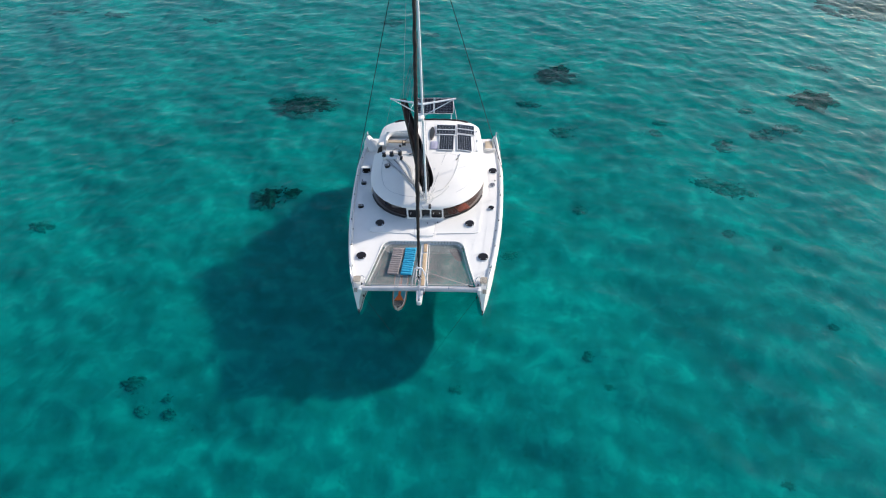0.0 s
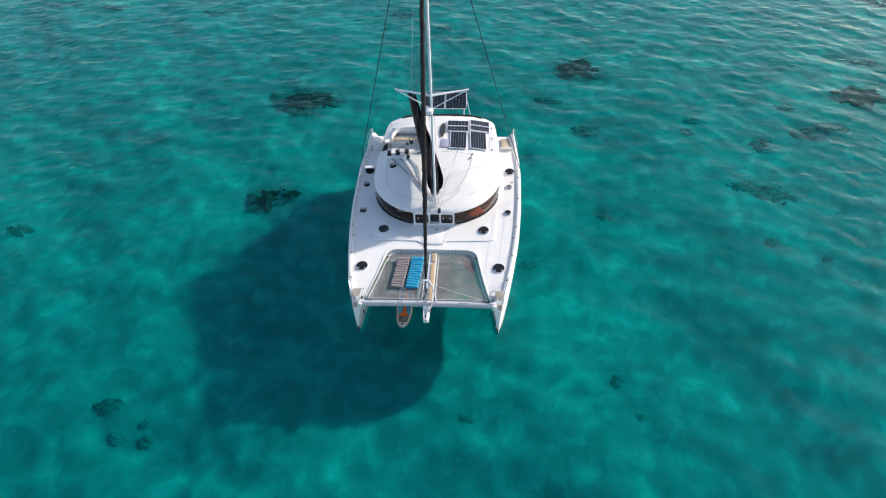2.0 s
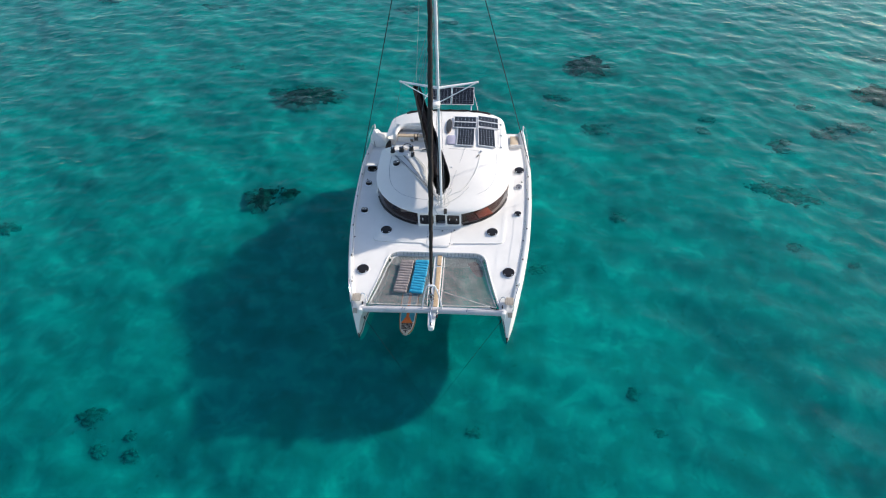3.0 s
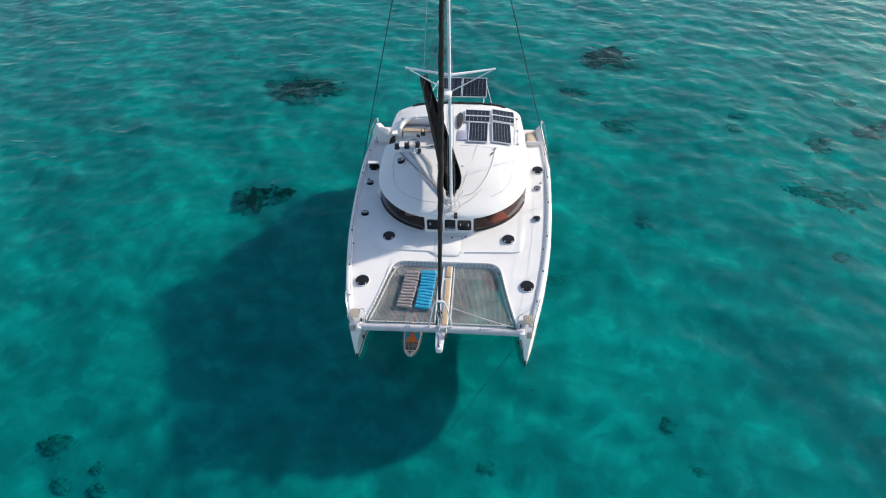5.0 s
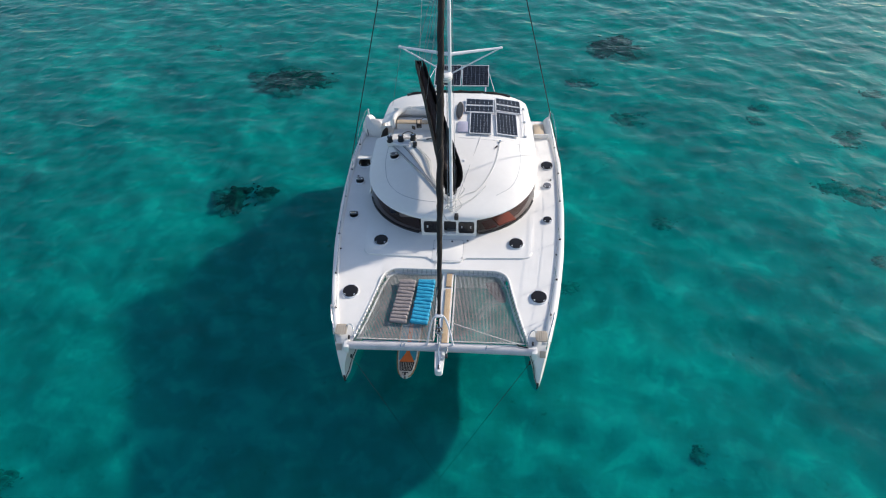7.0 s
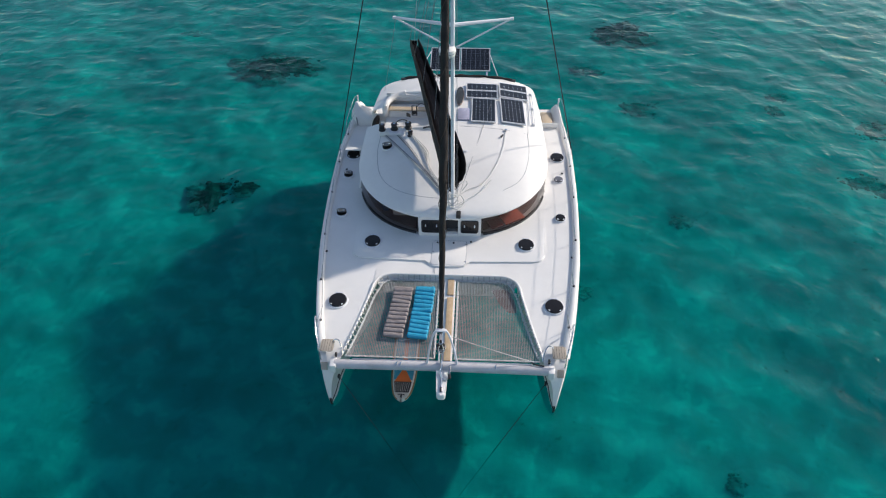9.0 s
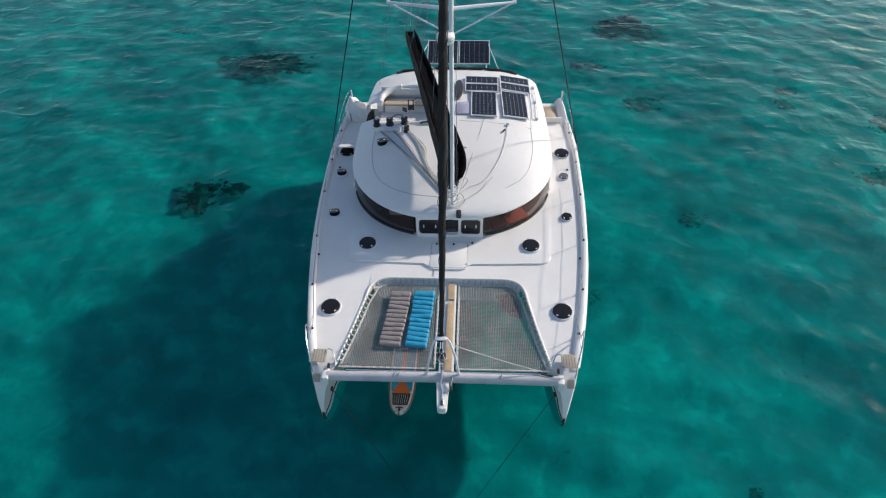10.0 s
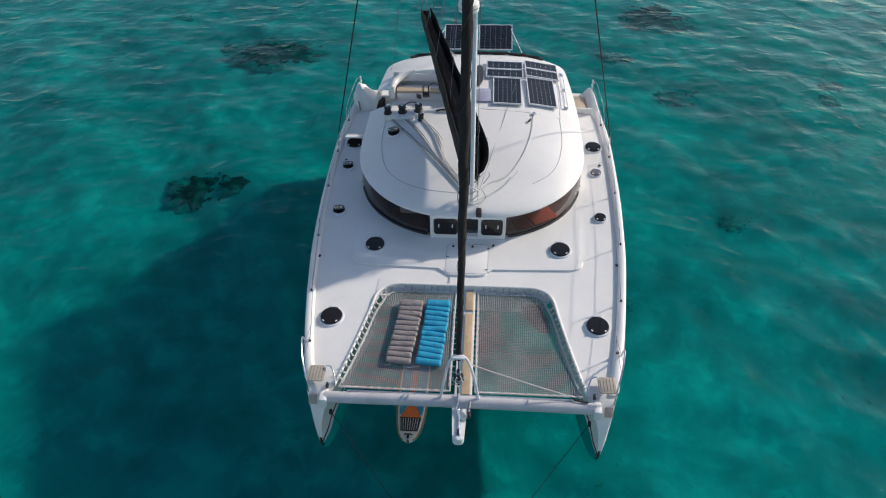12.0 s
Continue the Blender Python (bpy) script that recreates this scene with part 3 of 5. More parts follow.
part("lid_seam", tube([(x, y, 1.612) for x, y in lid + lid[:1]], 0.007, 5), GROOVE, locker)
for x, y in ((0.50, 1.58), (0.53, 2.30), (-0.46, 1.98)):
    part("hinge", box((x, y, 1.621), (0.06, 0.03, 0.018), 0.006), STEEL, locker)
part("deck_seam", tube([(-0.36, 1.42, 1.580), (-0.36, 1.10, 1.590)], 0.010, 5), GROOVE, cat)

# ---- cabin ----
A_X, A_Y, MID, POW = 3.06, 2.95, 5.6, 2.25


def nose(x):
    return MID - A_Y * (1 - min(abs(x) / A_X, 1) ** POW) ** (1 / POW)


def around(y_end, n=40, inset=0.0):
    """The cabin's front outline from one side to the other, ending at y_end on both sides."""
    pts = []
    for k in range(n + 1):
        a = math.pi * (k / n)
        x = -A_X * math.copysign(abs(math.cos(a)) ** (2 / POW), math.cos(a))
        y = MID - A_Y * abs(math.sin(a)) ** (2 / POW)
        pts.append((x * (1 - inset / A_X), y + inset))
    return pts


def outline(x0, x1, n):
    return [(x, nose(x)) for x in np.linspace(x0, x1, n)]


lip = curve1([2.6, 4.4, 6.0, 8.0, 9.6], [2.36, 2.38, 2.46, 2.68, 2.74])
crown = curve1([2.62, 2.72, 2.95, 3.5, 4.5, 5.5, 7.0, 9.55, 9.90], [2.37, 2.46, 2.53, 2.64, 2.82, 2.94, 3.03, 3.06, 3.00])


def roof_half(y):
    if y < MID:
        return A_X * max(1 - ((MID - y) / (A_Y + 0.04)) ** POW, 0) ** (1 / POW)
    taper = A_X - 0.22 * (min(max((y - 5.9) / 3.0, 0), 1.3)) ** 1.6
    if y > 9.2:
        taper -= 0.46 * ((y - 9.2) / 0.70) ** 2.4
    return taper


def roof_z(x, y):
    u = min(abs(x) / max(roof_half(y), 0.01), 1)
    return lip(y) + (crown(y) - lip(y)) * (1 - u ** 3.2)


GAP = (7.00, 7.92)                      # side step up to the helm
WELL = (-2.46, -0.72, 6.44, 8.62)       # helm opening in the roof: x0, x1, y0, y1
ys = [2.612 + 0.35 * (k / 10) ** 2 for k in range(11)] + list(np.linspace(3.1, 8.8, 30)) + [8.95, 9.1, 9.25, 9.4, 9.55, 9.68, 9.78, 9.85, 9.90]
us = [math.sin(math.pi / 2 * k / 16) for k in range(-16, 17)]
bm = sheet([[(u * roof_half(y), y, roof_z(u * roof_half(y), y)) for u in us] for y in ys])
edge = [e for e in bm.edges if e.is_boundary]
r = bmesh.ops.extrude_edge_only(bm, edges=edge)
for v in [g for g in r["geom"] if isinstance(g, bmesh.types.BMVert)]:
    v.co.z -= 0.05
    v.co.x *= 0.985
for co, no in (((WELL[0], 0, 0), (1, 0, 0)), ((WELL[1], 0, 0), (1, 0, 0)), ((0, WELL[2], 0), (0, 1, 0)), ((0, WELL[3], 0), (0, 1, 0)), ((0, GAP[0], 0), (0, 1, 0)), ((0, GAP[1], 0), (0, 1, 0))):
    bmesh.ops.bisect_plane(bm, geom=list(bm.verts) + list(bm.edges) + list(bm.faces), plane_co=co, plane_no=no)
inside = [f for f in bm.faces if WELL[0] < f.calc_center_median().x < WELL[1] and WELL[2] < f.calc_center_median().y < WELL[3]]
inside += [f for f in bm.faces if f.calc_center_median().x < WELL[0] and GAP[0] < f.calc_center_median().y < GAP[1]]
bmesh.ops.delete(bm, geom=inside, context="FACES")
roof = part("coachroof", bm, GELCOAT, cat, "smooth white domed cabin roof", 40)

# cabin sides behind the windows, cockpit sides, aft bulkhead
for s in (-1, 1):
    for y0, y1, z0, z1 in ((4.9, 8.9, lambda y: 1.60, lambda y: 1.86), (6.7, 8.9, lambda y: 1.86, lambda y: lip(y) - 0.03)):
        q = np.linspace(GAP[1] if s < 0 and y0 > 6 else y0, y1, 8)
        bm = sheet([[(s * (A_X - 0.03), y, z0(y)) for y in q], [(s * (roof_half(y) - 0.04), y, z1(y)) for y in q]])
        bmesh.ops.solidify(bm, geom=list(bm.faces), thickness=0.05)
        part("cabin_side", bm, GELCOAT, cat)
    # side panes are out of view, added to let sun into the saloon
    q = np.linspace(5.4, 6.7, 6)
    part("side_pane", sheet([[(s * (A_X - 0.02), y, 1.86) for y in q], [(s * (roof_half(y) - 0.03), y, lip(y) - 0.03) for y in q]]), WINDOW, cat, "unseen smoked side pane letting sun in")
part("aft_bulkhead", box((0, 7.0, 2.15), (4.0, 0.06, 1.1)), GELCOAT, cat)
for x in (-2.30, 2.30):
    part("roof_post", tube([(x, 9.3, 1.5), (x, 9.35, 2.72)], 0.05, 10), PAINTED, cat)

# wrap-round windscreen: dark sill, panes, pillars
front = around(5.6, 64)
for s in (-1, 1):
    low = [(x, y) for x, y in front if y < 4.62 and s * x > 0.9]
    part("window_sill", sheet([[(x * 1.005, y - 0.014, 1.58) for x, y in low], [(x * 1.005, y - 0.014, 1.685) for x, y in low],
                               [(x * 0.985, y + 0.03, 1.685) for x, y in low]]), SEAL, cat, "black window seal")
part("window_head", sheet([[(x * 0.99, y + 0.01, 2.315) for x, y in front if y < 4.62], [(x * 0.99, y + 0.01, lip(y) - 0.02) for x, y in front if y < 4.62]]), SEAL, cat)
for s in (-1, 1):
    o = [(s * x, y) for x, y in outline(0.93, 2.985, 26)]
    pane = sheet([[(x, y, 1.67) for x, y in o], [(x * 0.995, y + 0.01, 2.0) for x, y in o], [(x * 0.985, y + 0.025, 2.32) for x, y in o]])
    part("windscreen_pane", pane, WINDOW, cat, "smoked curved window pane")
    end = nose(2.985)
    part("quarter_panel", sheet([[(s * 2.99, end, 1.64), (s * 3.05, end + 0.4, 1.64), (s * 3.04, end + 0.8, 1.64)],
                                 [(s * 2.98, end, 1.88), (s * 3.04, end + 0.4, 1.88), (s * 3.03, end + 0.8, 1.88)]]), GELCOAT, cat)
    # quarter glazing, likewise added so sun reaches the saloon seats
    part("quarter_pane", sheet([[(s * 2.98, end, 1.88), (s * 3.03, end + 0.3, 1.88), (s * 3.03, end + 0.68, 1.88)],
                                [(s * 2.94, end, 2.35), (s * 3.00, end + 0.3, 2.36), (s * 3.02, end + 0.68, 2.38)]]), WINDOW, cat)
    for d in (0.98,):
        part("window_pillar", tube([(s * d, nose(d) + 0.05, 1.68), (s * d * 0.99, nose(d) + 0.06, 2.24)], 0.03, 6), SEAL, cat)


def centre_panel(x0, x1):
    """White panel beside the mast that carries an opening window."""
    bm = bmesh.new()
    xm, w = (x0 + x1) / 2, x1 - x0
    y = nose(xm) + 0.03
    wx, z0, z1 = w * 0.365, 1.76, 2.24
    add_box(bm, (xm, y, (1.60 + z0) / 2), (w, 0.07, z0 - 1.60))
    add_box(bm, (xm, y, (z1 + 2.33) / 2), (w, 0.07, 2.33 - z1))
    for q in (-1, 1):
        add_box(bm, (xm + q * (wx + (w / 2 - wx) / 2), y, (z0 + z1) / 2), (w / 2 - wx, 0.07, z1 - z0))
    p = part("front_panel", bm, GELCOAT, cat)
    win = part("opening_window", slab(rounded([(-wx, -0.235), (wx, -0.235), (wx, 0.235), (-wx, 0.235)], 0.07, 4), 0, 0.03, 0.008), HATCHGLASS, p, "small smoked opening window")
    win.data.transform(Matrix.Translation(Vector((xm, y - 0.02, 2.0)) * K) @ Matrix.Rotation(radians(90), 4, "X"))
    ring = [(xm + a, y - 0.045, 2.0 + b) for a, b in rounded([(-wx, -0.235), (wx, -0.235), (wx, 0.235), (-wx, 0.235)], 0.07, 4)]
    part("window_gasket", tube(ring + ring[:1], 0.018, 6), SEAL, win)
    for q in (-0.5, 0.5):
        part("latch", box((xm + q * wx * 1.2, y - 0.065, 2.04), (0.03, 0.03, 0.10), 0.01), PAINTED, win, "white latch")
    return p


centre_panel(-0.93, -0.16)
centre_panel(0.26, 0.95)
# flat black panel at the back of the mast recess
part("mast_recess", box((0.05, nose(0) + 0.22, 1.99), (0.44, 0.06, 0.68)), SEAL, cat)
part("recess_step", box((0.05, nose(0) + 0.10, 1.665), (0.44, 0.22, 0.10), 0.02), GELCOAT, cat)
for x, y in ((0.14, 2.36), (0.66, 2.42), (-0.34, 2.36)):
    part("deck_fitting", turned([(0.030, 1.62), (0.030, 1.645), (0.016, 1.66)], 10, Matrix.Translation((x, y, 0))), PLASTIC, cat)

# solid dark box stands in for the shade in the roof notch
part("slot_shade", box((0.27, nose(0) + 0.10, 2.40), (0.14, 0.26, 0.20), 0.03), SEAL, cat)
# saloon inside the windscreen
inner = [(x * 0.955, y + 0.14) for x, y in around(5.6, 40)]
part("saloon_floor", slab(inner + [(2.9, 6.8), (-2.9, 6.8)], 1.668, 1.69), DARKWOOD, cat)
part("saloon_wall", box((0, 6.85, 2.1), (5.6, 0.06, 0.9)), DARKWOOD, cat)
part("settee_seat", box((1.90, 3.52, 1.705), (0.70, 0.46, 0.05), 0.02, Matrix.Rotation(radians(33), 4, "Z")), RED, cat, "orange upholstered seat cushion")
part("settee_seat", box((1.38, 3.20, 1.705), (0.42, 0.40, 0.05), 0.02, Matrix.Rotation(radians(24), 4, "Z")), REDDARK, cat, "dark red seat cushion")
part("settee_back", box((2.25, 4.45, 1.85), (0.90, 0.14, 0.34), 0.05, Matrix.Rotation(radians(38), 4, "Z")), REDDARK, cat)
bag_in = thing("bag", (-2.05, 3.75, 1.69), "small navy fabric bag standing inside the windscreen", "bag")
part("body", box((-2.05, 3.75, 1.80), (0.22, 0.18, 0.22), 0.06), NAVY, bag_in)
part("handle", tube(smooth_path([(-2.11, 3.75, 1.90), (-2.08, 3.75, 1.97), (-2.02, 3.75, 1.97), (-1.99, 3.75, 1.90)], 4), 0.01, 6), NAVY, bag_in)
part("saloon_table", box((-1.6, 4.4, 1.95), (1.3, 0.9, 0.05), 0.02), DARKWOOD, cat)
part("chart_seat", box((-1.55, 3.6, 1.85), (0.5, 0.3, 0.3), 0.08), GREYVINYL, cat)

# ---- round hatches ----
def hatch(x, y, z, r, tilt=0.0, lean=(0, 0), glass=HATCHGLASS):
    m = Matrix.Translation((x, y, z)) @ Matrix.Rotation(lean[0], 4, "X") @ Matrix.Rotation(lean[1], 4, "Y")
    f = part("hatch", turned([(r * 1.17, -0.04), (r * 1.17, 0.008), (r * 1.13, 0.024), (r * 1.03, 0.028), (r * 1.0, 0.018)], 32, m), PAINTED, cat, "round hatch with a smoked lid")
    # no real hole: a black disc imitates the shaded inside below the lid
    part("opening", turned([(r * 0.985, 0.015), (r * 0.985, 0.03), (r * 0.5, 0.031)], 28, m), SEAL, f)
    top = m @ Matrix.Translation((0, r, 0.035)) @ Matrix.Rotation(tilt, 4, "X") @ Matrix.Translation((0, -r, 0))
    part("lid", turned([(r * 0.99, -0.01), (r * 0.99, 0.022), (r * 0.94, 0.034), (r * 0.3, 0.042)], 32, top), glass, f, "smoked acrylic lid")
    for s in (-1, 1):
        part("latch", box((0, 0, 0), (0.05, 0.026, 0.022), 0.006, top @ Matrix.Translation((s * r * 0.60, -r * 0.70, 0.042)) @ Matrix.Rotation(s * 0.7, 4, "Z")), PAINTED, f, "small white latch")
    part("hinge", box((0, 0, 0), (r * 0.9, 0.05, 0.035), 0.01, m @ Matrix.Translation((0, r * 1.12, 0.035))), PAINTED, f)
    return f


for x, y, r in ((-2.97, 0.0, 0.245), (2.97, 0.0, 0.245), (-2.30, 2.33, 0.235), (2.30, 2.33, 0.235), (3.42, 3.60, 0.15), (3.56, 6.78, 0.23)):
    hatch(x, y, sheer(y) + 0.012 + (0.030 if abs(x) < 2.8 else 0.0), r)
for x, y, r in ((-3.45, 3.60, 0.155), (-3.54, 5.56, 0.15)):
    hatch(x, y, sheer(y) + 0.04, r, -0.40, glass=SKYGREYLID)
hatch(-2.13, 5.57, roof_z(-2.13, 5.57) + 0.03, 0.16, -0.40, (0.12, -0.16), SKYGREYLID)
hatch(3.51, 5.53, sheer(5.53) + 0.012, 0.145, glass=SKYGREYLID)
hatch(-3.53, 6.72, sheer(6.72) + 0.03, 0.25)
part("open_hatch_lid", box((-3.53, 6.88, 1.80), (0.56, 0.50, 0.04), 0.018, Matrix.Rotation(-0.35, 4, "X")), GELCOAT, cat, "white hatch lid standing open")
for x in (-3.76, -3.30):
    part("lid_stay", tube([(x, 6.66, 1.60), (x, 6.70, 1.86)], 0.016, 6), PAINTED, cat)
    part("lid_hinge", box((x, 7.10, 1.665), (0.06, 0.05, 0.14), 0.012), PAINTED, cat)

# ---- crossbeam, longeron, bowsprit ----
beam = part("crossbeam", tube([(x, -1.985, 1.375 + 0.035 * (1 - (x / 2.8) ** 2)) for x in np.linspace(-2.74, 2.74, 14)], 0.122, 20), BEAMPAINT, cat, "pale grey aluminium forward crossbeam")
part("beam_track", box((0, -1.88, 1.475), (4.6, 0.035, 0.03)), ALU, beam)
for s in (-1, 1):
    part("beam_socket", box((s * 2.77, -1.99, 1.34), (0.16, 0.30, 0.29), 0.04), GELCOAT, beam)
    part("beam_pad", box((s * 2.72, -1.80, 1.52), (0.06, 0.10, 0.10), 0.02), SEAL, beam)
for x in (-1.15, -1.05, 1.35):
    part("beam_eye", tube([(x, -2.06, 1.48), (x + 0.02, -2.0, 1.56), (x + 0.04, -1.92, 1.49)], 0.016, 6), STEEL, beam)
long = part("longeron", box((0.07, -0.45, 1.37), (0.34, 3.0, 0.16), 0.03), GELCOAT, cat)
part("longeron_flange", box((0.235, -0.45, 1.45), (0.05, 3.0, 0.05), 0.01), GELCOAT, long)
for k, (y0, y1) in enumerate(((-1.85, 0.30), (0.40, 0.98))):
    part("teak_plank", box((0.125, (y0 + y1) / 2, 1.475), (0.175, y1 - y0, 0.045), 0.012), TEAK, long, "teak gangway plank")
tongue = rounded([(-0.14, -2.0), (-0.09, -2.84), (0.13, -2.84), (0.17, -2.0)], 0.11, 6)
sprit = part("bowsprit", slab(tongue, 1.22, 1.42, 0.05), GELCOAT, cat, "short white bowsprit with the anchor roller")
part("roller_slot", box((0.02, -2.45, 1.418), (0.09, 0.62, 0.014), 0.004), ALU, sprit)
part("anchor_shank", tube([(0.02, -2.15, 1.45), (0.03, -2.5, 1.46), (0.03, -2.72, 1.42)], [0.02, 0.02, 0.028], 6), STEEL, sprit)
part("shackle", box((0.02, -2.68, 1.44), (0.05, 0.12, 0.05), 0.015), PLASTIC, sprit)
part("shackle", box((0.22, -2.32, 1.47), (0.07, 0.12, 0.08), 0.02), PLASTIC, sprit)
part("chain", tube(smooth_path([(-0.03, -1.85, 1.58), (0.02, -2.05, 1.56), (-0.02, -2.2, 1.47), (0.08, -2.4, 1.45), (0.2, -2.3, 1.47), (0.22, -2.05, 1.55)]), 0.022, 6), STEEL, sprit)
# striker arch over the beam
arch_pts = smooth_path([(-0.37, -1.98, 1.48), (-0.30, -1.85, 1.95), (-0.19, -1.70, 2.38), (-0.02, -1.66, 2.48), (0.15, -1.68, 2.42), (0.30, -1.83, 2.0), (0.40, -1.98, 1.48)], 6)
part("striker_arch", tube(arch_pts, 0.028, 10), PAINTED, cat, "white tubular arch over the crossbeam")
part("arch_plate", box((-0.02, -1.67, 2.48), (0.24, 0.10, 0.05), 0.02), PAINTED, cat)

# ---- trampoline nets ----
def net_x(y):
    return half_in(y) - 0.105


NET_Z = 1.43


def tramp(x0, side):
    """One net: cords both ways, a border rope, and ties to the rails."""
    y0, y1 = -1.77, 0.955
    corner = 0.40
    bm = bmesh.new()
    top = lambda x: y1 if abs(x) < net_x(y1) - corner else y1 - corner + math.sqrt(max(corner ** 2 - (abs(x) - net_x(y1) + corner) ** 2, 0))
    far = lambda y: net_x(y) if y < y1 - corner else net_x(y1) - corner + math.sqrt(max(corner ** 2 - (y - y1 + corner) ** 2, 0))
    sag = lambda x, y: NET_Z - 0.05 * math.sin(math.pi * min(max((abs(x) - x0) / 1.9, 0), 1)) * math.sin(math.pi * (y - y0) / (y1 - y0))
    x = x0
    while x < net_x(y0):
        hi = top(x) if x < net_x(y1) else None
        if hi is None:
            hi_y = y0
            while hi_y < y1 and net_x(hi_y) > x:
                hi_y += 0.02
            hi = hi_y
        if hi - y0 > 0.05:
            add_tube(bm, [(side * x, q, sag(x, q)) for q in np.linspace(y0, hi, 6)], 0.0102, 4, False)
        x += 0.043
    y = y0
    while y < y1:
        add_tube(bm, [(side * q, y, sag(q, y) + 0.006) for q in np.linspace(x0, far(y), 6)], 0.0046, 4, False)
        y += 0.042
    net = part("trampoline", bm, NET, cat, "grey cord trampoline net")
    tagged(net, kind="stuff")
    rim = [(x0, y0), (x0, y1)] + [(x, top(x)) for x in np.linspace(net_x(y1) - corner, net_x(y1), 7)] + [(net_x(q), q) for q in np.linspace(y1 - corner, y0, 10)[1:]]
    rim = [(side * a, b, NET_Z + 0.015) for a, b in rim] + [(side * x0, y0, NET_Z + 0.015)]
    part("border_rope", tube(rim, 0.02, 6), ROPE, net, "white border rope")
    return net


def ties(net, x0, side):
    """Short lashings from the border rope to the rails, one object each."""
    bm = bmesh.new()
    add_tube(bm, [(-0.012, -0.03, 0.01), (-0.010, 0.045, 0.06), (-0.008, 0.080, 0.140), (-0.008, 0.098, 0.150)], 0.009, 5)
    add_tube(bm, [(0.012, -0.03, 0.01), (0.010, 0.045, 0.06), (0.008, 0.080, 0.140), (0.008, 0.098, 0.150)], 0.009, 5)
    add_tube(bm, [(-0.075, -0.005, 0.012), (-0.03, -0.022, 0.02), (0.03, -0.022, 0.02), (0.075, -0.005, 0.012)], 0.014, 5)
    me = mesh_of("tie", bm, ROPE)
    bm = bmesh.new()
    add_tube(bm, [(0, -0.02, 0.01), (0, 0.03, 0.025), (0, 0.07, 0.02)], 0.010, 5)
    add_tube(bm, [(-0.075, -0.005, 0.012), (-0.03, -0.022, 0.02), (0.03, -0.022, 0.02), (0.075, -0.005, 0.012)], 0.014, 5)
    short = mesh_of("tie", bm, ROPE)
    spots = []
    for x in np.arange(x0 + 0.12, 1.55, 0.155):
        spots.append((side * x, 0.955, 0.0))
    for y in np.arange(-1.6, 0.52, 0.15):
        spots.append((side * net_x(y), y, -side * (math.pi / 2 - 0.22)))
        spots.append((side * x0, y, side * math.pi / 2))
    for x in np.arange(x0 + 0.12, 2.38, 0.165):
        spots.append((side * x, -1.77, math.pi))
    spots += [(side * 1.68, 0.915, -side * 0.35), (side * 1.81, 0.82, -side * 0.75), (side * 1.885, 0.69, -side * 1.1)]
    for x, y, a in spots:
        piece("tie", short if abs(x) < x0 + 0.01 else me, Matrix.Translation((x, y, NET_Z)) @ Matrix.Rotation(a + random.uniform(-0.12, 0.12), 4, "Z"), net)


for x0, s in ((0.20, -1), (0.32, 1)):
    ties(tramp(x0, s), x0, s)

# ---- mast, forestay, rig ----
MAST_TOP = Vector((0.08, 4.15, 18.3))
foot = Vector((0.092, 2.92, 1.66))
mast_at = lambda z: foot.lerp(MAST_TOP, (z - foot.z) / (MAST_TOP.z - foot.z))
rows = []
for z in (1.66, 6.0, 11.0, 17.0, 18.3):
    c = mast_at(z)
    w = 0.054 if z < 17 else 0.048
    rows.append([(c.x + w * math.cos(a), c.y + w * 1.6 * math.sin(a), z) for a in (2 * math.pi * k / 20 for k in range(20))])
mast = part("mast", sheet(rows, True), PAINTED, cat, "tall grey-white aluminium mast")
part("mast_foot", box((0.10, 2.90, 1.69), (0.32, 0.42, 0.18), 0.03), ALU, mast)
part("mast_collar", turned([(0.16, 2.30), (0.17, 2.36), (0.13, 2.40)], 20, Matrix.Translation((0.10, 2.97, 0))), PLASTIC, mast)
for k, z in enumerate((2.0, 3.3, 4.6)):
    c = mast_at(z)
    part("cleat", box((c.x + 0.12, c.y - 0.06, z), (0.05, 0.06, 0.16), 0.015), PLASTIC, mast)
root = mast_at(7.95)
for s in (-1, 1):
    tip = (0.06 + s * 1.49, 4.15, 7.78)
    part("spreader", tube([root, tip], [0.055, 0.032], 8), PAINTED, mast, "white swept spreader")
    part("diamond_strut", tube([mast_at(7.35), tip], 0.022, 6), PAINTED, mast)
    part("spreader_tip", box(tip, (0.09, 0.07, 0.07), 0.02), PAINTED, mast)
rc = mast_at(7.36) + Vector((-0.13, -0.12, 0.0))
radar = part("radar_dome", turned([(0.16, -0.13), (0.20, -0.10), (0.215, 0.0), (0.205, 0.06), (0.15, 0.10), (0.04, 0.115)], 24, Matrix.Translation(rc)), GELCOAT, mast, "white round radar dome")
part("radar_bracket", box(rc + Vector((-0.02, 0.18, -0.19)), (0.16, 0.34, 0.06), 0.02), PAINTED, radar)
part("radar_band", turned([(0.215, -0.03), (0.219, -0.02), (0.215, -0.01)], 24, Matrix.Translation(rc)), GROOVE, radar)

# furled headsail under its black cover, with the drum
tack, head = Vector((-0.02, -1.93, 1.62)), MAST_TOP + Vector((0, -0.2, -1.2))
pts, rad = [], []
for k in range(181):
    t = k / 180
    z = tack.z + 0.75 + t * 15
    q = tack.lerp(head, (z - tack.z) / (head.z - tack.z))
    pts.append(q)
    rad.append((0.046 + 0.056 * min(t * 4, 1) - 0.040 * t) * (1 + 0.10 * noise.noise(Vector((k * 0.31, 0, 0))) + 0.10 * noise.noise(Vector((k * 0.9, 3, 0)))))
rows = []
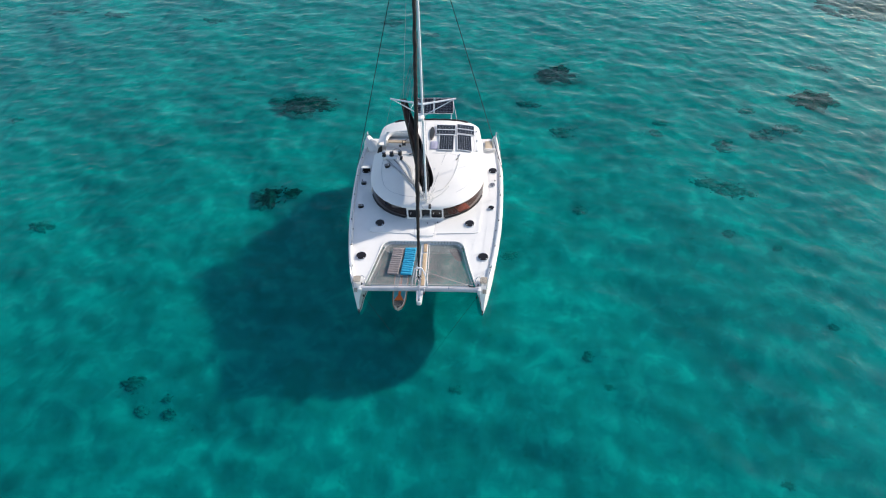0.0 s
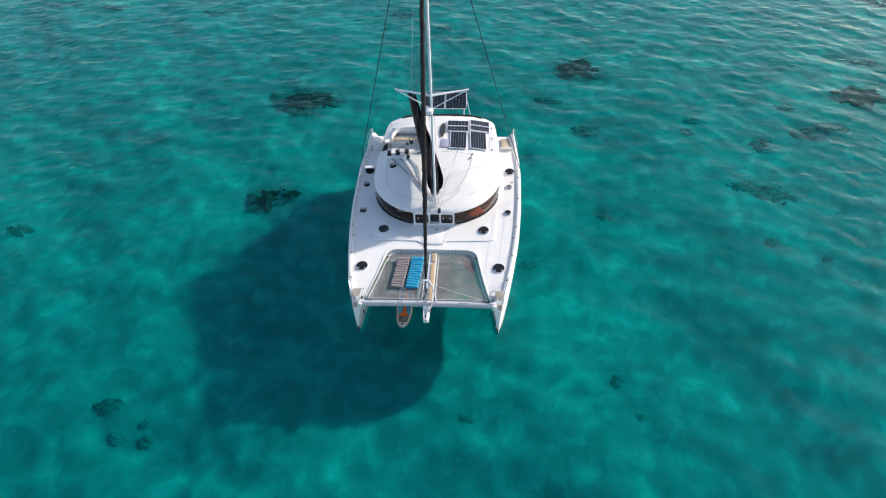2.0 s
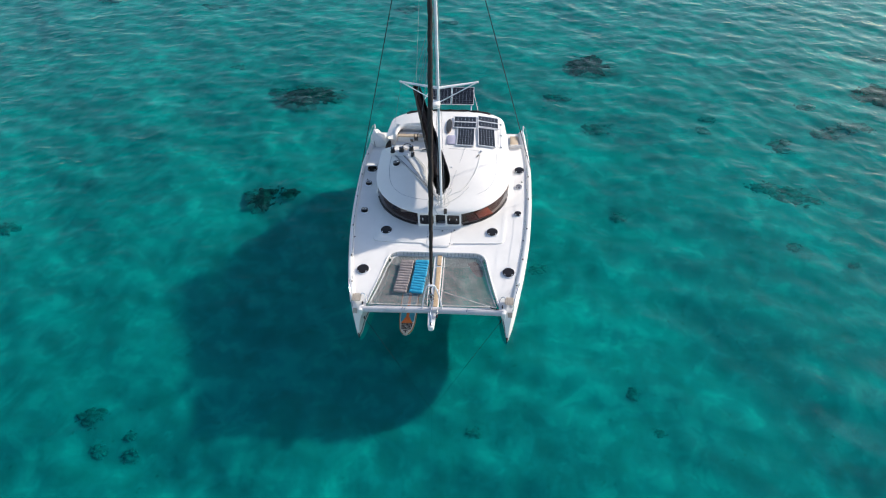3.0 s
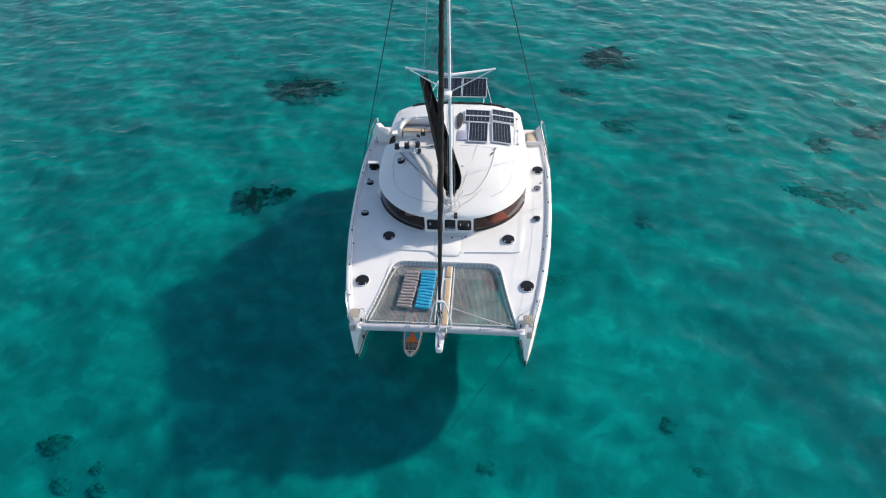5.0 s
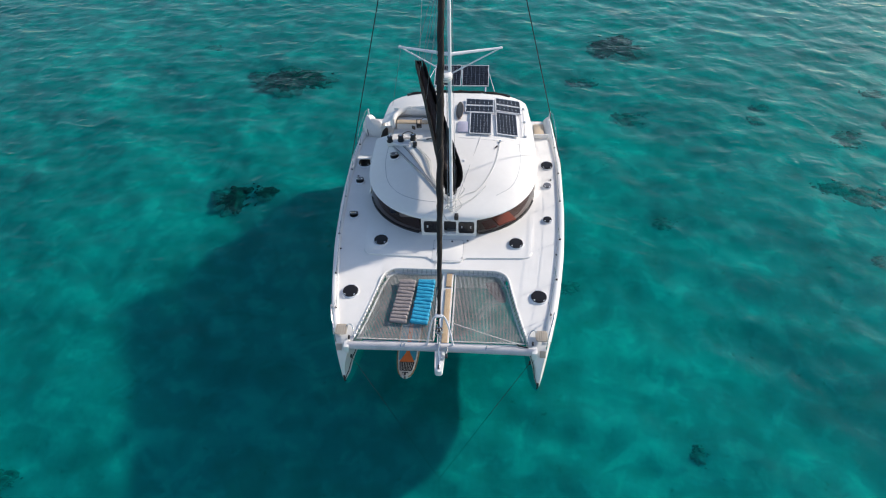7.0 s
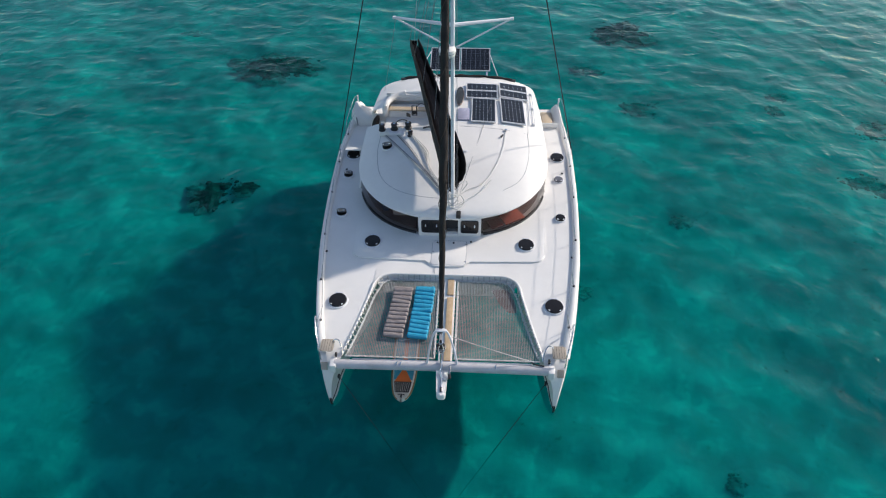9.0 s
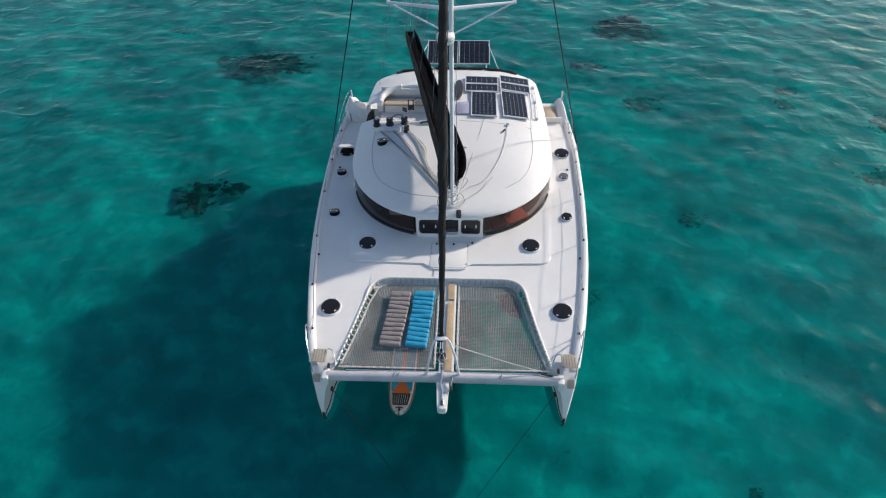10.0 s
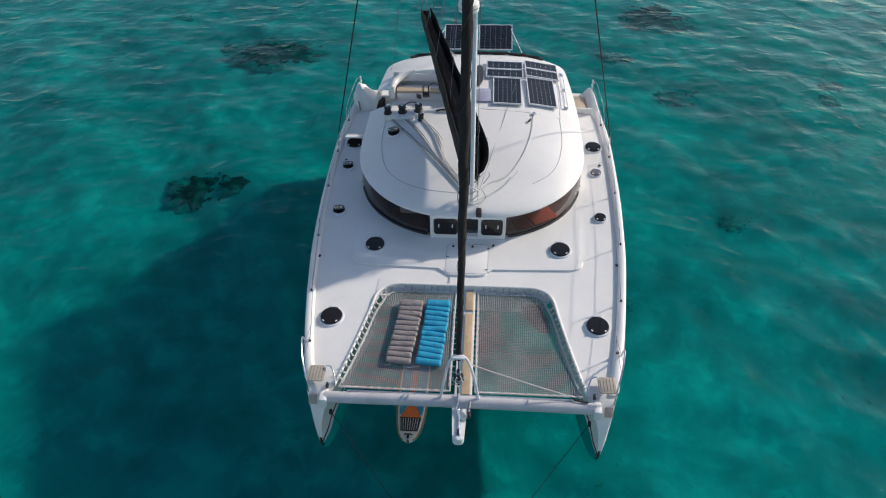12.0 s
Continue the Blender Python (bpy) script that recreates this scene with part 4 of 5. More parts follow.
for k, (q, r) in enumerate(zip(pts, rad)):
    rows.append([q + Vector((math.cos(a), math.sin(a), 0)) * r * (1 + 0.10 * math.sin(a - k * 0.45) + 0.16 * noise.noise(Vector((math.cos(a) * 1.5, math.sin(a) * 1.5, k * 0.22)))) for a in (2 * math.pi * m / 16 for m in range(16))])
genoa = part("furled_headsail", sheet(rows, True), BLACKCANVAS, cat, "furled headsail in a black cover", 60)
seam = [q + Vector((math.cos(k * 0.42), math.sin(k * 0.42), 0)) * (r * 1.10) for k, (q, r) in enumerate(zip(pts, rad))][:120]
part("cover_seam", tube(seam, 0.007, 5), SAILCLOTH, genoa)
part("forestay", tube([tack, head], 0.012, 6), WIRE, genoa)
drum_at = Matrix.Translation(tack.lerp(head, 0.022))
drum = part("furler_drum", turned([(0.035, -0.10), (0.10, -0.085), (0.105, -0.065), (0.06, -0.060), (0.06, 0.060), (0.10, 0.065), (0.105, 0.080), (0.05, 0.090), (0.032, 0.16), (0.030, 0.28)], 20, drum_at), PLASTIC, genoa, "black furling drum")
part("wound_line", turned([(0.062, -0.05), (0.080, -0.03), (0.070, -0.01), (0.082, 0.012), (0.070, 0.03), (0.062, 0.05)], 16, drum_at), GREYROPE, drum)
part("swivel", turned([(0.036, 0.17), (0.055, 0.18), (0.055, 0.21), (0.036, 0.22)], 14, drum_at), STEEL, drum)
part("tack_strop", tube(smooth_path([tack + Vector((0.05, -0.02, 0.62)), tack + Vector((0.09, -0.06, 0.48)), tack + Vector((0.03, -0.09, 0.36)), tack + Vector((-0.05, -0.05, 0.46)), tack + Vector((-0.02, -0.03, 0.60))], 5), 0.012, 6), ROPE, drum)
part("drum_guard", tube([tack.lerp(head, 0.022) + Vector((0.115 * math.cos(a), 0.115 * math.sin(a), 0.0)) for a in np.linspace(0, 6.2832, 20)], 0.010, 6), STEEL, genoa)
part("tack_fitting", tube([tack - Vector((0, 0.03, 0.16)), tack + Vector((0, 0.04, 0.2))], 0.025, 8), STEEL, genoa)

# boom with its black sail bag, swung to starboard
b0, b1 = Vector((0.06, 3.42, 3.28)), Vector((-1.54, 9.75, 3.95))
axis_b = (b1 - b0)
side_b = Vector((axis_b.y, -axis_b.x, 0)).normalized()
boom = part("boom", tube([b0 + Vector((0, 0.05, 0)), b1], 0.11, 12), PAINTED, cat, "white boom under a black sail bag")


def bag_row(t):
    c = b0.lerp(b1, t)
    t = max(t, 0.0)
    h = 0.84 * (1 - t) ** 0.8 + 0.60 * t ** 0.9 if t < 0.985 else 0.54
    w = 0.34 - 0.20 * t
    wob = 0.010 * math.sin(t * 23) + 0.006 * math.sin(t * 51 + 1)
    prof = [(-0.92, 1.0), (-1.02, 0.72), (-1.0, 0.4), (-0.75, 0.08), (-0.2, -0.12), (0.2, -0.12), (0.75, 0.08), (1.0, 0.4), (1.02, 0.72), (0.92, 1.0)]
    return [c + side_b * (a * w + wob * b) + Vector((0, 0, b * h)) for a, b in prof]


bm = sheet([bag_row(t) for t in np.linspace(-0.035, 1.0, 44)])
bmesh.ops.solidify(bm, geom=list(bm.faces), thickness=0.012)
part("sail_bag", bm, BLACKCANVAS, boom, "black canvas bag, open along its top", 60)
rows = []
for t in np.linspace(0.0, 0.985, 40):
    c = b0.lerp(b1, t)
    h = (0.84 * (1 - t) ** 0.8 + 0.60 * t ** 0.9) * (0.72 + 0.05 * math.sin(t * 50))
    w = (0.34 - 0.20 * t) * 0.85
    rows.append([c + side_b * (a * w) + Vector((0, 0, b * h + 0.02 * math.sin(t * 90 + a * 6)))
                 for a, b in ((-0.9, 0.55), (-0.7, 0.9), (-0.35, 1.0), (-0.1, 0.93), (0.2, 1.02), (0.5, 0.95), (0.75, 0.88), (0.9, 0.55))])
part("flaked_mainsail", sheet(rows), SAILCLOTH, boom, "dark flaked mainsail in the bag", 60)
rows = [[b0 + side_b * (a * 0.21) + Vector((0, -0.30 + 0.25 * abs(a), b)) for a in np.linspace(-1, 1, 9)] for b in (-0.34, -0.16, 0.04, 0.29, 0.54, 0.72)]
bm = sheet(rows)
bmesh.ops.solidify(bm, geom=list(bm.faces), thickness=0.012)
part("bag_apron", bm, BLACKCANVAS, boom, "black bag front laced round the mast", 60)
part("bag_end", box(b1 + Vector((0, -0.01, 0.20)), (0.22, 0.03, 0.58), 0.012), BLACKCANVAS, boom)
part("boom_end", box(b1 + Vector((0, 0.05, 0)), (0.2, 0.12, 0.24), 0.03), PLASTIC, boom)
for q in (0.25, 0.55, 0.8, 0.97):
    c = b0.lerp(b1, q)
    for s in (-1, 1):
        h = 0.84 * (1 - q) ** 0.8 + 0.60 * q ** 0.9
        part("lazy_jack", tube([c + side_b * (s * 0.2) + Vector((0, 0, h * 0.98)), mast_at(11.0) + Vector((s * 0.05, 0.12, 0))], 0.008, 4), GREYROPE, boom)
part("topping_lift", tube([b1 + Vector((0, 0, 0.35)), MAST_TOP + Vector((0, 0.1, 0))], 0.009, 4), ROPE, boom)
part("mainsheet", tube([b1 + Vector((0.1, -0.5, 0)), (-0.6, 9.45, 3.1)], 0.018, 5), ROPE, boom)

for s in (-1, 1):
    part("shroud", tube([(s * 4.11, 6.95, 1.60), MAST_TOP - Vector((0, 0, 1.3))], 0.017, 6), WIRE, cat, "dark steel wire shroud")
    part("turnbuckle", tube([(s * 4.12, 6.97, 1.50), (s * 4.02, 6.89, 1.95)], 0.026, 6), STEEL, cat)
    part("halyard", tube([mast_at(2.4) + Vector((s * 0.13, 0.05, 0)), mast_at(16) + Vector((s * 0.05, 0.05, 0))], 0.008, 4), GREYROPE, mast)
part("flag_halyard", tube([(-2.6, 8.9, 2.9), (-1.40, 4.15, 7.75)], 0.006, 4), GREYROPE, cat)

# ---- ropes on the roof ----
def on_roof(pts, lift=0.03):
    return smooth_path([(x, y, roof_z(x, y) + lift) for x, y in pts], 6)


groove = [(-2.44, 6.40), (-2.46, 5.6), (-2.41, 5.05), (-2.28, 4.45), (-2.03, 3.98), (-1.6, 3.60), (-1.0, 3.36), (-0.25, 3.26)]
part("roof_seam", tube(on_roof(groove, 0.001), 0.008, 5), GROOVE, roof)
part("roof_seam", tube(on_roof([(-x, y + 0.1) for x, y in groove[:6]], 0.001), 0.008, 5), GROOVE, roof)
part("roof_seam", tube(on_roof([(2.42, 6.5), (1.6, 6.48), (0.6, 6.52), (0.2, 6.54)], 0.000), 0.007, 5), GROOVE, roof)
part("roof_seam", tube(on_roof([(2.46, 6.5), (2.47, 7.3), (2.45, 8.3), (2.36, 9.3)], 0.000), 0.007, 5), GROOVE, roof)
for k, (a, b) in enumerate((((-0.10, 3.22), (-2.30, 6.20)), ((-0.05, 3.26), (-1.96, 6.24)), ((0.0, 3.3), (-1.58, 6.30)), ((-0.02, 3.35), (-1.36, 5.98)))):
    m1 = (a[0] + (b[0] - a[0]) * 0.35 - 0.06 * k, a[1] + (b[1] - a[1]) * 0.35)
    m2 = (a[0] + (b[0] - a[0]) * 0.7 + 0.05 * (k - 1), a[1] + (b[1] - a[1]) * 0.7)
    for q in (0, 0.045):
        part("control_line", tube(on_roof([(a[0] + q, a[1]), (m1[0] + q, m1[1]), (m2[0] + q * 1.5, m2[1]), (b[0] + q, b[1])], 0.03), 0.014, 6), GREYROPE if (k + (q > 0)) % 4 == 1 else ROPE, roof)
part("control_line", tube(on_roof([(0.25, 3.35), (0.55, 3.62), (0.95, 3.85), (1.35, 4.6), (1.60, 5.5), (1.70, 6.36)], 0.025), 0.010, 6), ROPE, roof, "white line over the roof")
part("line_block", box((1.71, 6.42, roof_z(1.71, 6.42) + 0.04), (0.10, 0.09, 0.06), 0.025), STEEL, roof)
part("line_block", box((1.58, 6.08, roof_z(1.58, 6.08) + 0.04), (0.05, 0.17, 0.05), 0.02, Matrix.Rotation(-0.5, 4, "Z")), PLASTIC, roof)
part("roof_vent", turned([(0.05, 0), (0.05, 0.02), (0.03, 0.03)], 10, Matrix.Translation((0.42, 5.25, roof_z(0.42, 5.25)))), PAINTED, roof)
knot = [mast_at(2.72 + 0.02 * k) + Vector((0.16 * math.cos(k * 0.9), 0.22 * math.sin(k * 0.9), 0.05 * math.sin(k * 2.1))) for k in range(22)]
part("halyard_coil", tube(smooth_path(knot, 3), 0.017, 6), ROPE, mast, "white halyards coiled round the mast")
part("hanging_tail", tube(smooth_path([mast_at(2.8) + Vector((-0.14, -0.15, 0)), (-0.18, 2.75, 2.62), (-0.05, 2.55, 2.45), (0.08, 2.6, 2.35)]), 0.015, 6), ROPE, mast)
part("hanging_tail", tube(smooth_path([mast_at(3.2) + Vector((0.12, 0, 0)), (0.42, 3.30, 3.25), (0.50, 3.55, 2.95), (0.35, 3.5, 2.72)]), 0.013, 6), ROPE, mast)
part("hanging_tail", tube(smooth_path([mast_at(3.0) + Vector((-0.12, -0.12, 0)), (0.0, 2.78, 2.70), (0.25, 2.95, 2.66), (0.55, 3.20, 2.66), (0.95, 3.55, 2.72), (1.22, 3.95, 2.80)]), 0.012, 6), ROPE, mast)
part("hanging_tail", tube(smooth_path([mast_at(2.95) + Vector((0.12, 0, 0)), (0.34, 3.10, 2.84), (0.42, 3.05, 2.62), (0.22, 2.80, 2.58), (0.02, 2.74, 2.72)]), 0.012, 6), ROPE, mast)
# thin grey line from the mast out over a solar panel
part("thin_grey_line", tube([mast_at(2.7) + Vector((0.14, 0.1, 0)), (1.22, 7.75, roof_z(1.22, 7.75) + 0.12)], 0.006, 5), GREYROPE, mast)
part("vang", tube([(0.3, 2.92, 1.75), (0.42, 2.75, 2.25)], 0.03, 8), STEEL, mast)

# winches on their plinth ahead of the helm
part("winch_plinth", box((-1.86, 6.36, 2.87), (1.25, 0.26, 0.20), 0.08, Matrix.Rotation(0.12, 4, "Z")), GELCOAT, cat)


def winch(x, y, z, k):
    w = part("winch", turned([(0.13 * k, 0), (0.13 * k, 0.03), (0.085 * k, 0.06), (0.08 * k, 0.15), (0.105 * k, 0.18), (0.105 * k, 0.21), (0.05 * k, 0.225)], 18, Matrix.Translation((x, y, z))), PLASTIC, cat, "black sheet winch")
    part("winch_cap", turned([(0.035 * k, 0.224), (0.035 * k, 0.234), (0.015 * k, 0.237)], 14, Matrix.Translation((x, y, z))), STEEL, w)
    part("rope_turns", turned([(0.088 * k, 0.07), (0.098 * k, 0.09), (0.092 * k, 0.11), (0.098 * k, 0.13), (0.086 * k, 0.145)], 16, Matrix.Translation((x, y, z))), DARKROPE, w)


for x, y, k in ((-2.38, 6.36, 1.0), (-1.98, 6.42, 1.1), (-1.52, 6.50, 1.1)):
    winch(x, y - 0.05, 2.955, k * 0.92)
winch(-1.42, 6.05, 2.90, 0.8)
part("rope_clutch", box((-1.88, 6.16, 2.93), (0.50, 0.16, 0.10), 0.03), PAINTED, cat)
part("winch_handle", tube([(-1.02, 6.36, 3.03), (-0.90, 6.38, 3.06), (-0.78, 6.38, 3.07)], [0.03, 0.025, 0.03], 6), PLASTIC, cat)

# ---- helm well ----
x0, x1, y0, y1 = WELL
FLOOR = 2.40
part("helm_floor", box(((x0 + x1) / 2, (y0 + y1) / 2, FLOOR), (x1 - x0, y1 - y0, 0.05)), GELCOAT, cat)
for c, s in ((((x0 + x1) / 2, y0 - 0.02, 2.55), (x1 - x0 + 0.08, 0.04, 0.82)), ((x1 + 0.02, (y0 + y1) / 2, 2.55), (0.04, y1 - y0, 0.84)), ((x0 - 0.02, (GAP[1] + y1) / 2, 2.5), (0.04, y1 - GAP[1], 0.72)), ((x0 - 0.02, (y0 + GAP[0]) / 2, 2.5), (0.04, GAP[0] - y0, 0.72)), (((x0 + x1) / 2, y1 + 0.02, 2.56), (x1 - x0 + 0.08, 0.04, 0.84))):
    part("helm_well_side", box(c, s), GELCOAT, cat)
rim_at = lambda pts: smooth_path([(x, y, roof_z(x, y) + 0.01) for x, y in pts], 4)
part("helm_coaming", tube(rim_at([(x0, GAP[0]), (x0, y0 + 0.05), (x0 + 0.1, y0), (x1 - 0.1, y0), (x1, y0 + 0.1), (x1, y1 - 0.1), (x1 - 0.1, y1), (x0 + 0.66, y1), (x0 + 0.19, y1 - 0.19), (x0, y1 - 0.66), (x0, GAP[1])]), 0.07, 10), GELCOAT, cat)
corner = [(x0 + 0.66 * (1 - math.sin(a)), y1 - 0.66 * (1 - math.cos(a))) for a in np.linspace(0, math.pi / 2, 8)]
arm = [(x0 - 0.03, GAP[1] + 0.02, roof_z(x0, GAP[1]) - 0.34), (x0 - 0.02, GAP[1] + 0.04, roof_z(x0, GAP[1]) - 0.06)] + [(x, y, roof_z(x, y) + 0.015) for x, y in corner[::-1][1:]]
part("coaming_arm", tube(smooth_path(arm, 3), 0.105, 12), GELCOAT, cat, "rounded white arm of the helm coaming")
part("coaming_corner", slab(corner + [(x0 - 0.01, y1 + 0.01)], 2.86, roof_z(x0 + 0.1, y1 - 0.1) + 0.01), GELCOAT, cat)
part("side_step", box((-2.70, (GAP[0] + GAP[1]) / 2, 1.80), (0.62, GAP[1] - GAP[0], 0.40), 0.05), GELCOAT, cat, "white side step up to the helm")
for y in GAP:
    part("gap_side", box((-2.70, y + (0.015 if y > 7 else -0.015), 2.14), (0.58, 0.03, 0.84)), GELCOAT, cat)
part("helm_seat", box((-1.62, 8.02, 2.72), (1.45, 0.22, 0.06), 0.025), BEIGE, cat, "beige helm seat cushion")
part("seat_box", box((-1.60, 8.18, 2.53), (1.5, 0.5, 0.28), 0.03), GELCOAT, cat)
part("seat_back", box((-1.6, 8.54, 2.87), (1.5, 0.10, 0.26), 0.05), COVER, cat)
part("helm_console", box((-1.40, 6.86, 2.48), (0.55, 0.35, 0.62), 0.06), GREYVINYL, cat)
frame_pts = [(-1.49, 7.50, 2.80), (-1.49, 7.54, 3.14), (-1.33, 7.54, 3.14), (-1.33, 7.50, 2.80), (-1.49, 7.50, 2.80)]
pod = part("instrument_frame", tube(frame_pts, 0.022, 6), PLASTIC, cat, "black instrument frame at the helm")
part("instrument", box((-1.41, 7.51, 2.90), (0.13, 0.05, 0.13), 0.015), PLASTIC, pod)
part("instrument_cable", tube(smooth_path([(-1.33, 7.54, 3.10), (-1.20, 7.60, 3.20), (-1.05, 7.55, 3.16), (-0.98, 7.45, 3.02)], 5), 0.010, 6), PLASTIC, pod)
part("chart_plotter", box((-1.60, 7.34, 2.90), (0.16, 0.05, 0.14), 0.02, Matrix.Rotation(-0.5, 4, "Z")), PLASTIC, cat)
wheel = [(-1.80 + 0.30 * math.cos(a), 7.20 + 0.06 * math.sin(a), 2.50 + 0.30 * math.sin(a) - 0.04) for a in np.linspace(0, 6.2832, 30)]
wh = part("steering_wheel", tube(wheel, 0.016, 8), PLASTIC, cat)
for a in (0.5, 2.6, 4.7):
    part("spoke", tube([(-1.80, 7.20, 2.50), (-1.80 + 0.30 * math.cos(a), 7.20, 2.50 + 0.30 * math.sin(a))], 0.012, 6), STEEL, wh)

# ---- roof: solar panels, rails, loose oval board ----
def solar(cx, cy, w, h, nx, ny, turn, z_off=0.05):
    """A solar panel lying along the roof's slope: frame, backing and single cells."""
    z = roof_z(cx, cy) + z_off
    gx = (roof_z(cx + 0.3, cy) - roof_z(cx - 0.3, cy)) / 0.6
    gy = (roof_z(cx, cy + 0.3) - roof_z(cx, cy - 0.3)) / 0.6
    return panel(Matrix.Translation((cx, cy, z)) @ Matrix.Rotation(math.atan(gy), 4, "X") @ Matrix.Rotation(-math.atan(gx), 4, "Y") @ Matrix.Rotation(turn, 4, "Z"), w, h, nx, ny)


def panel(m, w, h, nx, ny, gap=0.004, notch=0.13):
    b = bmesh.new()
    add_box(b, (0, 0, 0), (w, h, 0.02), 0.0)
    b.transform(m)
    p = part("solar_panel", b, BACKING, cat, "dark solar panel in a thin aluminium frame")
    b = bmesh.new()
    for c, s in (((0, h / 2, 0.004), (w + 0.03, 0.022, 0.05)), ((0, -h / 2, 0.004), (w + 0.03, 0.022, 0.05)), ((w / 2, 0, 0.002), (0.022, h, 0.046)), ((-w / 2, 0, 0.002), (0.022, h, 0.046))):
        add_box(b, c, s)
    b.transform(m)
    part("frame", b, PAINTED, p)
    cw, ch = (w - 0.03) / nx, (h - 0.03) / ny
    a, d, g = cw / 2 - gap, ch / 2 - gap, min(cw, ch) * notch
    b = slab([(-a + g, -d), (a - g, -d), (a, -d + g), (a, d - g), (a - g, d), (-a + g, d), (-a, d - g), (-a, -d + g)], 0.0, 0.005)
    me = mesh_of("solar_cell", b, CELL)
    for i in range(nx):
        for j in range(ny):
            piece("solar_cell", me, m @ Matrix.Translation(((i + 0.5) * cw - nx * cw / 2, (j + 0.5) * ch - ny * ch / 2, 0.011)), p)
    return p


solar(0.97, 7.44, 0.80, 1.38, 6, 8, 0.0)
solar(1.96, 7.54, 0.80, 1.40, 6, 8, 0.04)
solar(0.90, 8.90, 1.08, 0.44, 6, 2, 0.0)
solar(0.90, 8.41, 1.08, 0.44, 6, 2, 0.0)
solar(2.01, 9.06, 0.99, 0.43, 6, 2, 0.03)
solar(2.02, 8.58, 0.99, 0.43, 6, 2, 0.03)
skylight = slab(rounded([(0.10, 6.86), (0.50, 6.86), (0.50, 7.56), (0.10, 7.56)], 0.05, 4), 3.0, 3.075, 0.01)
part("roof_hatch", skylight, LILAC, cat, "pale tinted roof hatch")
loop = [(x, y) for x, y in rounded([(2.60, 7.05), (2.72, 7.05), (2.68, 8.90), (2.56, 8.90)], 0.06, 4)]
rail_pts = [(x, y, roof_z(x, y) + 0.08) for x, y in loop]
rail = part("handrail", tube(rail_pts + rail_pts[:1], 0.015, 8), PAINTED, cat, "white grab rail on the roof edge")
for y in (7.06, 7.98, 8.89):
    x = 2.66 - 0.02 * (y - 7.06)
    part("rail_foot", box((x, y, roof_z(x, y) + 0.035), (0.12, 0.03, 0.10), 0.01), PAINTED, rail)
part("rolled_curtain", tube([(x, 9.78 + 0.015 * math.sin(x * 9), roof_z(x, 9.78) + 0.045 + 0.008 * math.sin(x * 14)) for x in np.linspace(-1.95, 2.0, 24)], [0.045 + 0.01 * math.sin(k * 1.7) for k in range(24)], 10), BLACKCANVAS, cat, "rolled black awning along the roof's edge")
for x in (-1.98, 2.02):
    part("awning_bracket", box((x, 9.74, roof_z(x, 9.74) + 0.03), (0.22, 0.10, 0.07), 0.02), PLASTIC, cat)

# stern arch with two panels on davits
tilt = Matrix.Rotation(radians(17), 4, "X")
for x in (-0.58, 0.64):
    panel(Matrix.Translation((x, 12.46, 2.32)) @ tilt, 1.16, 1.22, 6, 9, 0.005, 0.05)
for s in (-1, 1):
    part("davit", tube(smooth_path([(s * 1.05, 9.6, 1.7), (s * 1.08, 10.3, 2.0), (s * 1.1, 11.6, 2.06), (s * 1.12, 12.95, 2.40)]), 0.04, 8), STEEL, cat)
    part("davit_stay", tube([(s * 1.55, 9.6, 2.95), (s * 1.18, 12.75, 2.50)], 0.014, 6), PAINTED, cat)
part("davit_bar", tube([(-1.2, 12.46, 2.24), (1.25, 12.46, 2.24)], 0.03, 8), STEEL, cat)

# ---- stern quarters ----
for s in (-1, 1):
    rows = []
    for y, z, w in ((8.45, 1.60, 0.10), (8.7, 1.66, 0.16), (9.1, 1.76, 0.20), (9.5, 1.83, 0.20), (9.85, 1.86, 0.16), (10.05, 1.76, 0.10)):
        o = half_out(y) - 0.02
        rows.append([(s * o, y, 1.45), (s * (o + 0.01), y, z - 0.08), (s * (o - 0.05), y, z), (s * (o - w), y, z - 0.02), (s * (o - w - 0.12), y, 1.60), (s * (o - w - 0.14), y, 1.45)])
    part("quarter_coaming", sheet(rows), GELCOAT, cat, "raised white stern quarter", 50)
    part("quarter_seat", box((s * 3.36, 9.25, 1.60), (0.42, 0.85, 0.12), 0.05), BEIGE, cat, "beige stern seat cushion")
    part("quarter_wall", box((s * 3.42, 8.72, 1.68), (0.62, 0.05, 0.20), 0.02), GELCOAT, cat)
    part("stern_post", tube([(s * 3.80, 9.8, 1.8), (s * 3.82, 9.85, 2.15)], 0.028, 8), PAINTED, cat)
rng = random.Random(5)
rows = []
for z, r, lean in ((1.52, 0.95, 0.0), (1.66, 1.05, 0.02), (1.80, 1.02, 0.0), (1.93, 0.86, -0.05), (2.05, 0.64, -0.12), (2.16, 0.42, -0.18), (2.26, 0.24, -0.22), (2.36, 0.07, -0.25)):
    ring = []
    for k in range(32):
        a = 2 * math.pi * k / 32
        fold = 1 + 0.07 * math.sin(5 * a + z * 3) + 0.16 * noise.noise(Vector((math.cos(a) * 2.1, math.sin(a) * 2.1, z * 2.2)))
        ring.append((-3.45 + lean + 0.46 * r * math.cos(a) * fold, 9.02 + 0.42 * r * math.sin(a) * fold, z + 0.04 * noise.noise(Vector((math.cos(a) * 3, math.sin(a) * 3, z * 4)))))
    rows.append(ring)
bm = sheet(rows, True)
bmesh.ops.contextual_create(bm, geom=[e for e in bm.edges if e.is_boundary and e.verts[0].co.z > 2.2])
part("folded_dodger", bm, COVER, cat, "bundled white canvas dodger", 60)
